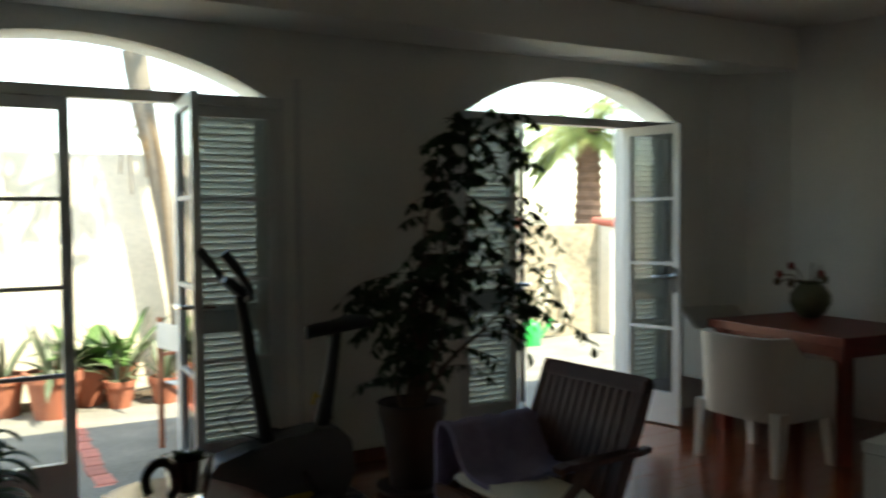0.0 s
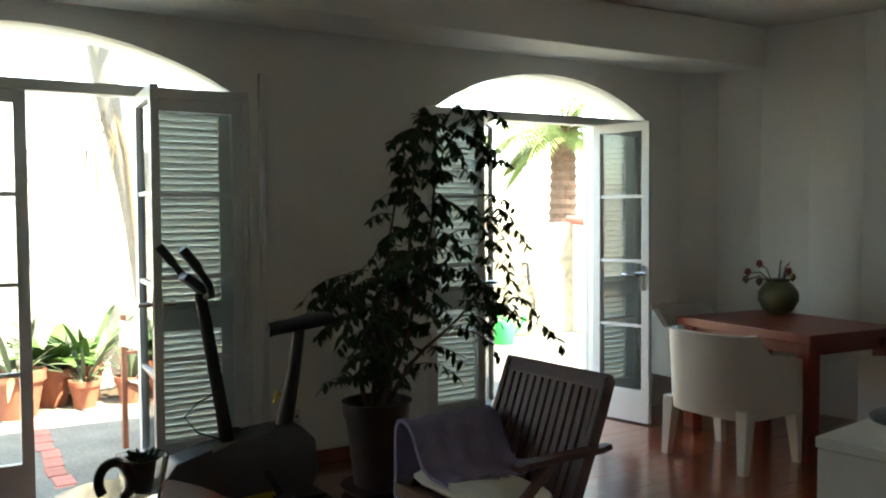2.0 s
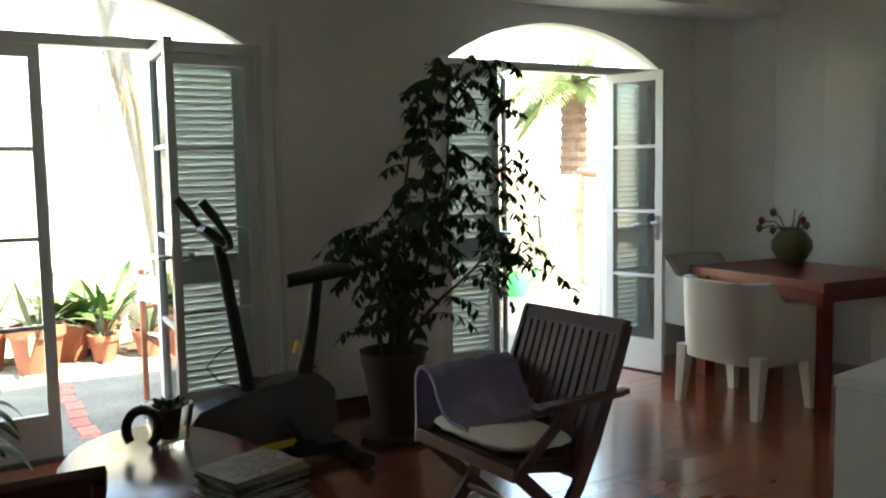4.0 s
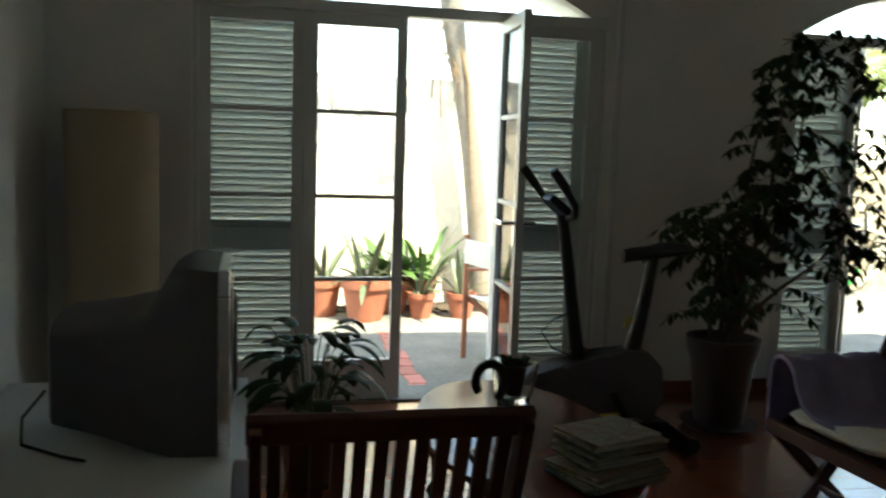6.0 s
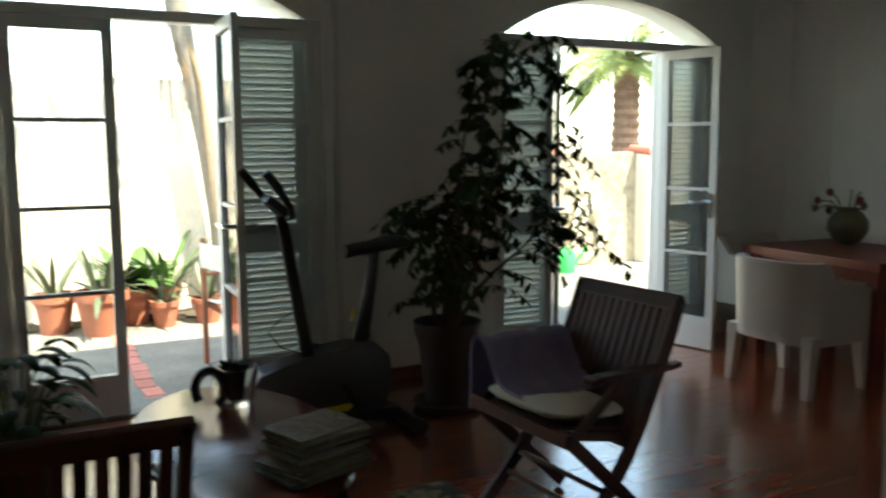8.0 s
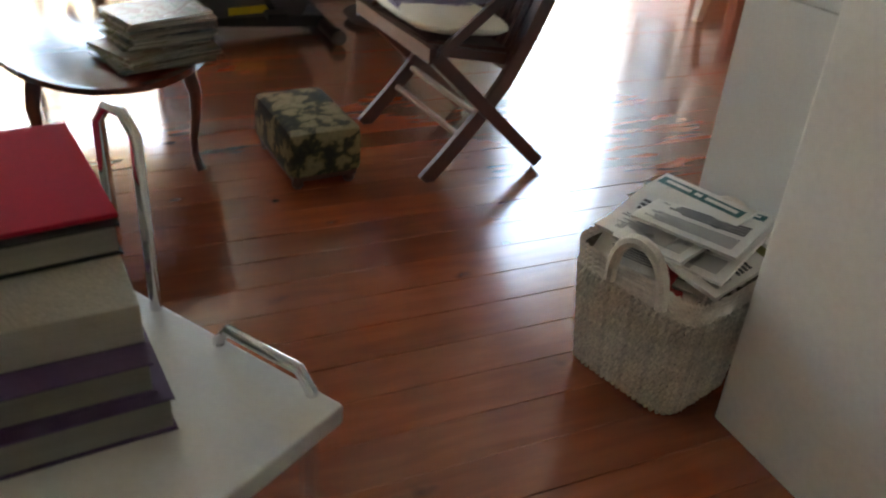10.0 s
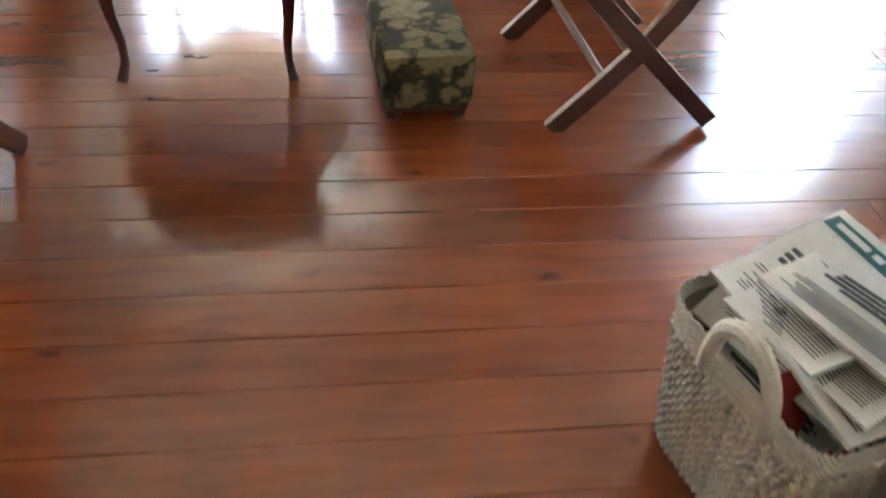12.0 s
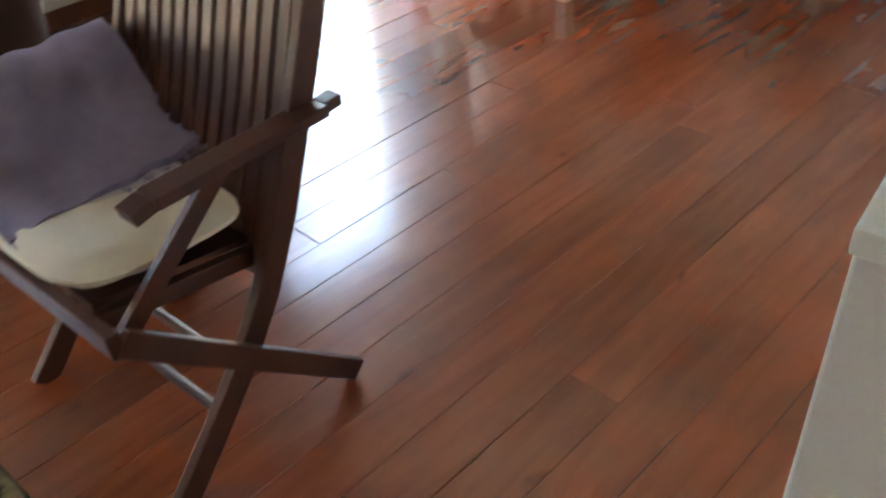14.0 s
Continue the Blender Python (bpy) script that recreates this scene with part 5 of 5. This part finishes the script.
# ---------------------------------------------------------------- basket of newspapers
def basket():
    root = thing("wicker_basket", "whitewashed woven seagrass basket with rope handles", "basket", pose(2.60, 1.515, 0, 0, 0, 16))
    a, b, h = 0.125, 0.15, 0.34
    def outline(s, t):
        e = 0.30
        c, q = math.cos(t), math.sin(t)
        return (a * s * math.copysign(abs(c) ** e, c), b * s * math.copysign(abs(q) ** e, q))
    def band(z0, z1, material, name, n=96, step=0.017, rib=1):
        bm = bmesh.new()
        rows = max(2, int((z1 - z0) / step))
        grid = []
        for i in range(rows * 3 + 1):
            z = z0 + (z1 - z0) * i / (rows * 3)
            r = []
            for k in range(n * 2):
                t = k * math.tau / (n * 2)
                s = 1.0 + 0.22 * z / h
                s += rib * (0.045 * abs(math.sin(k * math.pi / 4)) * (1 + 0.35 * math.sin(i * 1.9 + (k // 4) * 2.1))) + (1 - rib) * 0.02 * abs(math.sin(i * math.pi / 3))
                x, y = outline(s, t)
                r.append(bm.verts.new((x, y, z + 0.003 * math.sin(k * 1.57))))
            grid.append(r)
        m = n * 2
        for r0, r1 in zip(grid, grid[1:]):
            for k in range(m):
                bm.faces.new((r0[k], r0[(k + 1) % m], r1[(k + 1) % m], r1[k]))
        return part(name, bm, material, root, smooth=False)
    # upright cords of two twisted strands, over a dark backing added as gap shade
    bm = bmesh.new()
    H = h * 0.81
    for ph in (0.0, math.pi):
        tube(bm, [(0.0042 * math.cos(ph + k * 0.95), 0.0042 * math.sin(ph + k * 0.95), H * k / 40) for k in range(41)], 0.0052, 5)
    me = mesh_of("cord", bm, BASKET, smooth=True)
    n = 82
    fine = [outline(1.0, i * math.tau / 1440) for i in range(1441)]
    run = [0.0]
    for p, q in zip(fine, fine[1:]):
        run.append(run[-1] + math.hypot(q[0] - p[0], q[1] - p[1]))
    for k in range(n):
        want = run[-1] * k / n
        i = next(j for j in range(1440) if run[j + 1] > want)
        f = (want - run[i]) / (run[i + 1] - run[i])
        x0, y0 = (fine[i][j] + (fine[i + 1][j] - fine[i][j]) * f for j in (0, 1))
        d = Vector((x0 * 0.18, y0 * 0.18, H))
        o = new("cord", me); o.parent = root
        o.matrix_local = Matrix.Translation((x0, y0, 0.004)) @ d.to_track_quat('Z', 'Y').to_matrix().to_4x4() @ Matrix.Rotation(k * 0.7, 4, 'Z')
    band(h * 0.80, h, BASKET_RIM, "rim", step=0.012, rib=0)
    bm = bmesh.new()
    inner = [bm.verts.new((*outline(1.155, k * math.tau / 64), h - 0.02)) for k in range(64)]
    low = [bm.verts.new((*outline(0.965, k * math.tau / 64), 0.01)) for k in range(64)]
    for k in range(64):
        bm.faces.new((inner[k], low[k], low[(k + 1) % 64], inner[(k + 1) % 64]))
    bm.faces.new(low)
    part("lining", bm, BASKET_GAP, root, "dark brown backing that shades the gaps between the cords")
    for s in (-1, 1):
        bm = bmesh.new()
        pts = []
        for k in range(15):
            t = math.pi * k / 14
            pts.append((s * (a * 1.18 + 0.008 + 0.012 * math.sin(t)), 0.072 * math.cos(t) - 0.02, h - 0.05 + 0.135 * math.sin(t) ** 0.8))
        tube(bm, pts, 0.0145, 8); part("handle", bm, BASKET_RIM, root, "rope loop handle", smooth=True)
basket()
def newspaper(m, w, l, h, bars, label, seed):
    root = thing("newspaper", label, "newspaper", m, "old newspapers in the basket")
    bm = bmesh.new()
    n = 8
    r = random.Random(seed)
    lay = []
    for s in (0, 1):
        g = []
        for i in range(n + 1):
            g.append([bm.verts.new((-w / 2 + w * i / n, -l / 2 + l * k / n, s * h + 0.012 * math.sin(i * 0.5 + seed) * (k / n) + 0.004 * noise.noise((i * 0.6, k * 0.6, seed)))) for k in range(n + 1)])
        lay.append(g)
        for p, q in zip(g, g[1:]):
            for k in range(n):
                bm.faces.new((p[k], q[k], q[k + 1], p[k + 1]))
    for i in range(n):
        for k in (0, n):
            bm.faces.new((lay[0][i][k], lay[0][i + 1][k], lay[1][i + 1][k], lay[1][i][k])); bm.faces.new((lay[0][k][i], lay[0][k][i + 1], lay[1][k][i + 1], lay[1][k][i]))
    part("folded_sheet", bm, NEWS, root, smooth=True)
    if bars:
        def zz(x, y):
            return h + 0.012 * math.sin((x + w / 2) / w * n * 0.5 + seed) * ((y + l / 2) / l) + 0.0035
        def line(bm, x0, y0, x1, y1):
            k = 6
            lo, hi = [], []
            for i in range(k + 1):
                y = y0 + (y1 - y0) * i / k
                lo.append(bm.verts.new((x0, y, zz(x0, y)))); hi.append(bm.verts.new((x1, y, zz(x1, y))))
            for i in range(k):
                bm.faces.new((lo[i], hi[i], hi[i + 1], lo[i + 1]))
        bm = bmesh.new(); line(bm, w * 0.30, -l * 0.45, w * 0.42, l * 0.45); part("masthead", bm, (TEAL, OLIVEINK, NEWS)[seed % 3], root, "printed colour band")
        if seed % 3 == 0:
            bm = bmesh.new()
            for y0, y1 in ((-0.40, -0.06), (-0.02, 0.06), (0.10, 0.38)):
                q = [bm.verts.new((w * x, l * y, zz(w * x, l * y) + 0.0012)) for x, y in ((0.34, y0), (0.385, y0), (0.385, y1), (0.34, y1))]
                bm.faces.new(q)
            tagged(part("title_mark", bm, NEWS, root, "pale marks on the colour band"), kind="stuff")
        bm = bmesh.new()
        for j in range(4):
            line(bm, w * (0.05 - 0.055 * j), -l * 0.42, w * (0.05 - 0.055 * j) + 0.009, l * r.uniform(0.1, 0.36))
        tagged(part("headline", bm, INK, root, "rows of dark print"), kind="stuff")
        bm = bmesh.new()
        for j in range(9):
            line(bm, -w * (0.22 + 0.025 * j), -l * 0.42, -w * (0.22 + 0.025 * j) + 0.0025, l * r.uniform(0.2, 0.42))
        tagged(part("column", bm, INK, root, "fine rows of print"), kind="stuff")
B = Vector((2.60, 1.515, 0))
r9 = random.Random(21)
def lay_paper(dx, dy, z, rx, ry, rz, w, l, h, label, seed):
    newspaper(Matrix.Translation(B + Vector((dx, dy, z))) @ Euler((radians(rx), radians(ry), radians(rz))).to_matrix().to_4x4(), w, l, h, True, label, seed)
for i in range(9):
    lay_paper(-0.055 + 0.013 * i, r9.uniform(-0.012, 0.012), 0.25 + 0.007 * i, r9.uniform(-5, 5), -70 + 5 * i, 16 + r9.uniform(-4, 4), 0.23, 0.24, 0.008, "folded newspaper standing in the basket", i)
lay_paper(0.015, 0.03, 0.35, -4, -24, 24, 0.25, 0.30, 0.008, "folded newspaper leaning across the basket", 31)
lay_paper(0.03, 0.06, 0.385, -6, -14, 12, 0.25, 0.27, 0.009, "folded newspaper at the far side of the basket", 36)
lay_paper(0.05, -0.085, 0.362, 10, -6, 14, 0.24, 0.17, 0.012, "crumpled newspaper hanging over the basket's rim", 37)
lay_paper(0.03, -0.01, 0.382, -3, -15, 22, 0.23, 0.28, 0.008, "printed folded newspaper leaning in the basket", 34)
lay_paper(0.065, 0.005, 0.405, -3, -8, 25, 0.20, 0.26, 0.008, "printed folded newspaper on top of the basket", 33)
mg = thing("magazine", "magazine with a dark red cover tucked into the basket", "magazine", Matrix.Translation(B + Vector((-0.02, -0.085, 0.25))) @ Euler((radians(72), 0, radians(14))).to_matrix().to_4x4(), "old newspapers in the basket")
bm = bmesh.new(); box(bm, -0.085, -0.11, 0.0, 0.085, 0.11, 0.006); part("page_block", bm, PAPER, mg)
bm = bmesh.new(); box(bm, -0.087, -0.112, 0.0062, 0.087, 0.112, 0.0075); part("cover", bm, REDINK, mg, "dark red printed cover")

# ---------------------------------------------------------------- dining corner
def vase():
    root = thing("vase", "round green glazed vase with dried stems on the dining table", "vase", pose(5.97, 4.21, 0.766, 0, 0, 0) @ Matrix.Scale(1.18, 4))
    bm = bmesh.new(); lathe(bm, [(0.05, 0), (0.085, 0.03), (0.115, 0.085), (0.112, 0.135), (0.08, 0.18), (0.062, 0.195), (0.072, 0.21), (0.06, 0.207), (0.05, 0.19), (0.05, 0.1)], 28)
    part("body", bm, VASE, root, smooth=True)
    r = random.Random(2)
    for k in range(11):
        a = r.uniform(0, math.tau); e = r.uniform(0.15, 1.2); L = r.uniform(0.10, 0.22)
        d = Vector((math.cos(a) * math.cos(e), math.sin(a) * math.cos(e), math.sin(e)))
        p = Vector((math.cos(a) * 0.03, math.sin(a) * 0.03, 0.18)); q = p + d * L
        bm = bmesh.new(); tube(bm, [p, p.lerp(q, 0.5) + Vector((0, 0, 0.02)), q + Vector((0, 0, -0.03))], 0.004, 5); s = part("stem", bm, STEM, root, smooth=True)
        if k % 2 == 0:
            bm = bmesh.new(); lathe(bm, [(0.004, -0.02), (0.02, 0.0), (0.016, 0.02), (0.004, 0.028)], 8, q + Vector((0, 0, -0.03))); part("flower_head", bm, FLOWER if k % 4 == 0 else STEM, s, smooth=True)
vase()
def ornament():
    root = thing("ornament", "small dark figure on a round stand on the sideboard", "ornament", pose(3.11, 1.635, 0.923))
    bm = bmesh.new(); lathe(bm, [(0.095, 0), (0.1, 0.012), (0.085, 0.022), (0.03, 0.026)], 28); part("base", bm, GREYPLASTIC, root, smooth=True)
    bm = bmesh.new(); lathe(bm, [(0.012, 0.02), (0.014, 0.09), (0.01, 0.11)], 12, (0.03, 0, 0)); tube(bm, [(0.03, 0, 0.085), (-0.045, 0, 0.095)], 0.007, 8); part("post", bm, ORANGE, root, smooth=True)
    bm = bmesh.new(); lathe(bm, [(0.01, 0.1), (0.034, 0.125), (0.036, 0.15), (0.02, 0.18), (0.006, 0.185)], 16, (0.03, 0, 0)); part("head", bm, BLACKPLASTIC, root, smooth=True)
    bm = bmesh.new(); lathe(bm, [(0.022, 0.022), (0.02, 0.06), (0.008, 0.085)], 12, (-0.045, 0, 0)); part("bell", bm, TVGREY, root, smooth=True)
ornament()

# ---------------------------------------------------------------- patio
def low_wall():
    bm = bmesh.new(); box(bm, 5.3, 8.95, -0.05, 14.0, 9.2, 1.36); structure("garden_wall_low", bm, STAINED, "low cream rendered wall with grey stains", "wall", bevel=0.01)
    root = tagged(new("gate_post"), "white rendered gate post with a red tile cap", "gate post")
    bm = bmesh.new(); box(bm, 8.12, 8.72, -0.05, 8.52, 9.0, 1.34); part("post", bm, STUCCO, root, bevel=0.01)
    for k in range(4):
        bm = bmesh.new(); tube(bm, [(8.14 + 0.12 * k, 8.66, 1.37), (8.14 + 0.12 * k, 9.06, 1.40)], 0.055, 10); part("cap_tile", bm, ROOFTILE, root, smooth=True)
low_wall()
def hose():
    root = thing("garden_hose", "cream garden hose looped over a hook on the wall", "hose")
    bm = bmesh.new()
    pts = []
    for j in range(3):
        for k in range(20):
            t = k / 19 * math.tau
            pts.append((7.32 + (0.18 + 0.05 * j) * math.sin(t), 8.90 - 0.02 * j, 0.41 + (0.39 - 0.05 * j) * math.cos(t) - 0.01 * j))
    pts += [(7.0, 8.85, 0.03 - 0.05), (6.6, 8.7, -0.03)]
    tube(bm, pts, 0.014, 6); part("coil", bm, HOSE, root, smooth=True)
    bm = bmesh.new(); tube(bm, [(7.32, 8.949, 0.86), (7.32, 8.86, 0.86), (7.32, 8.82, 0.6)], 0.02, 8); part("hook", bm, BLACKPLASTIC, root, smooth=True)
hose()
wc = thing("watering_can", "bright green plastic watering can on the patio", "watering can", pose(6.74, 8.55, -0.05))
bm = bmesh.new(); lathe(bm, [(0.12, 0), (0.125, 0.22), (0.09, 0.27), (0.08, 0.265)], 24); part("body", bm, GREENPLASTIC, wc, smooth=True)
bm = bmesh.new(); tube(bm, [(0.1, 0, 0.06), (0.24, 0, 0.2), (0.3, 0, 0.3)], [0.025, 0.018, 0.03], 10); part("spout", bm, GREENPLASTIC, wc, smooth=True)
bm = bmesh.new(); tube(bm, [(-0.12, 0, 0.1), (-0.19, 0, 0.2), (-0.1, 0, 0.33), (0.04, 0, 0.28)], 0.013, 8); part("handle", bm, GREENPLASTIC, wc, smooth=True)

def director_chair():
    root = thing("directors_chair", "folding wooden chair with cream canvas on the patio", "chair", pose(2.31, 6.05, -0.05, 0, 0, 14))
    for s in (-1, 1):
        y = 0.26 * s
        for x in (-0.23, 0.2):
            bm = bmesh.new(); bar(bm, (x, y, 0), (x, y, 0.88 if x < 0 else 0.62), 0.035, 0.024, (1, 0, 0)); part("post", bm, DECKWOOD, root, bevel=0.003)
        bm = bmesh.new(); bar(bm, (-0.24, y, 0.63), (0.25, y, 0.63), 0.05, 0.02, (0, 1, 0)); part("armrest", bm, DECKWOOD, root, bevel=0.003)
        bm = bmesh.new(); bar(bm, (-0.2, y, 0.42), (0.2, -y, 0.03), 0.03, 0.02); part("cross_leg", bm, DECKWOOD, root)
        bm = bmesh.new(); bar(bm, (-0.22, y, 0.43), (0.21, y, 0.43), 0.03, 0.02); part("seat_rail", bm, DECKWOOD, root)
    bm = bmesh.new(); wavy_sheet(bm, [(-0.21, 0.445), (-0.1, 0.435), (0.05, 0.435), (0.2, 0.445)], -0.25, 0.25, 10, 0.006, 0.004); part("seat", bm, CANVAS, root, smooth=True)
    bm = bmesh.new(); wavy_sheet(bm, [(-0.248, 0.68), (-0.254, 0.76), (-0.248, 0.85)], -0.25, 0.25, 10, 0.006, 0.004); part("backrest", bm, CANVAS, root, smooth=True)
director_chair()

# rendered courses of the block wall, a pilaster, and the brick edging of the patio
bm = bmesh.new(); box(bm, 1.02, 8.19, -0.05, 1.22, 8.249, 2.05)
structure("garden_pilaster", bm, STUCCO, "rendered pilaster of the garden wall", "pilaster", bevel=0.01)
EDGE = tagged(new("brick_edging"), "line of pink-red bricks set flush in the patio", "edging", kind="structure")
bm = bmesh.new(); box(bm, -0.055, -0.1, -0.03, 0.055, 0.1, 0.012)
me = mesh_of("brick", bm, REDBRICK, bevel=0.004)
for k in range(13):
    o = new("brick", me); o.parent = EDGE
    o.matrix_local = pose(1.56 + 0.012 * math.sin(k * 2.1) + 0.0035 * k, 5.48 + 0.215 * k, -0.054, 0, 0, 2 * math.sin(k * 1.3))
socket = thing("wall_socket", "white double wall socket", "socket", pose(2.74, WALL - 0.001, 0.30))
bm = bmesh.new(); box(bm, -0.04, -0.01, -0.04, 0.04, 0.0, 0.04); part("plate", bm, WHITEPLASTIC, socket, bevel=0.003)
for s in (-0.017, 0.017):
    bm = bmesh.new(); tube(bm, [(s, -0.0102, 0), (s, -0.012, 0)], 0.009, 10); part("outlet_hole", bm, BLACKPLASTIC, socket)

# ---------------------------------------------------------------- floorboards
rb = random.Random(7)
W = 0.13
row = 0
y = 1.76 - W * 32
while y < WALL + 0.05:
    x = -0.46 - rb.uniform(0, 2.0)
    while x < 6.6:
        L = rb.uniform(4.6, 7.0)
        x1 = x + L
        a, b = max(x, -0.46), min(x1, 6.6)
        if b - a > 0.05:
            y1 = min(y + W, WALL + 0.075)
            bm = bmesh.new()
            g, e = 0.0005, 0.0012
            dz = rb.uniform(-0.0006, 0.0006)
            vs = []
            for z, i in ((-0.02, 0.0), (-e + dz, 0.0), (dz, e)):
                vs.append([bm.verts.new(p) for p in ((a + g + i, y + g + i, z), (b - g - i, y + g + i, z), (b - g - i, y1 - g - i, z), (a + g + i, y1 - g - i, z))])
            for r0, r1 in zip(vs, vs[1:]):
                for k in range(4):
                    bm.faces.new((r0[k], r0[(k + 1) % 4], r1[(k + 1) % 4], r1[k]))
            bm.faces.new(vs[-1])
            me = bpy.data.meshes.new("floorboard"); bm.to_mesh(me); bm.free(); me.materials.append(FLOORWOOD)
            o = new("floorboard", me); o.parent = FLOOR
        x = x1
    y += W
    row += 1
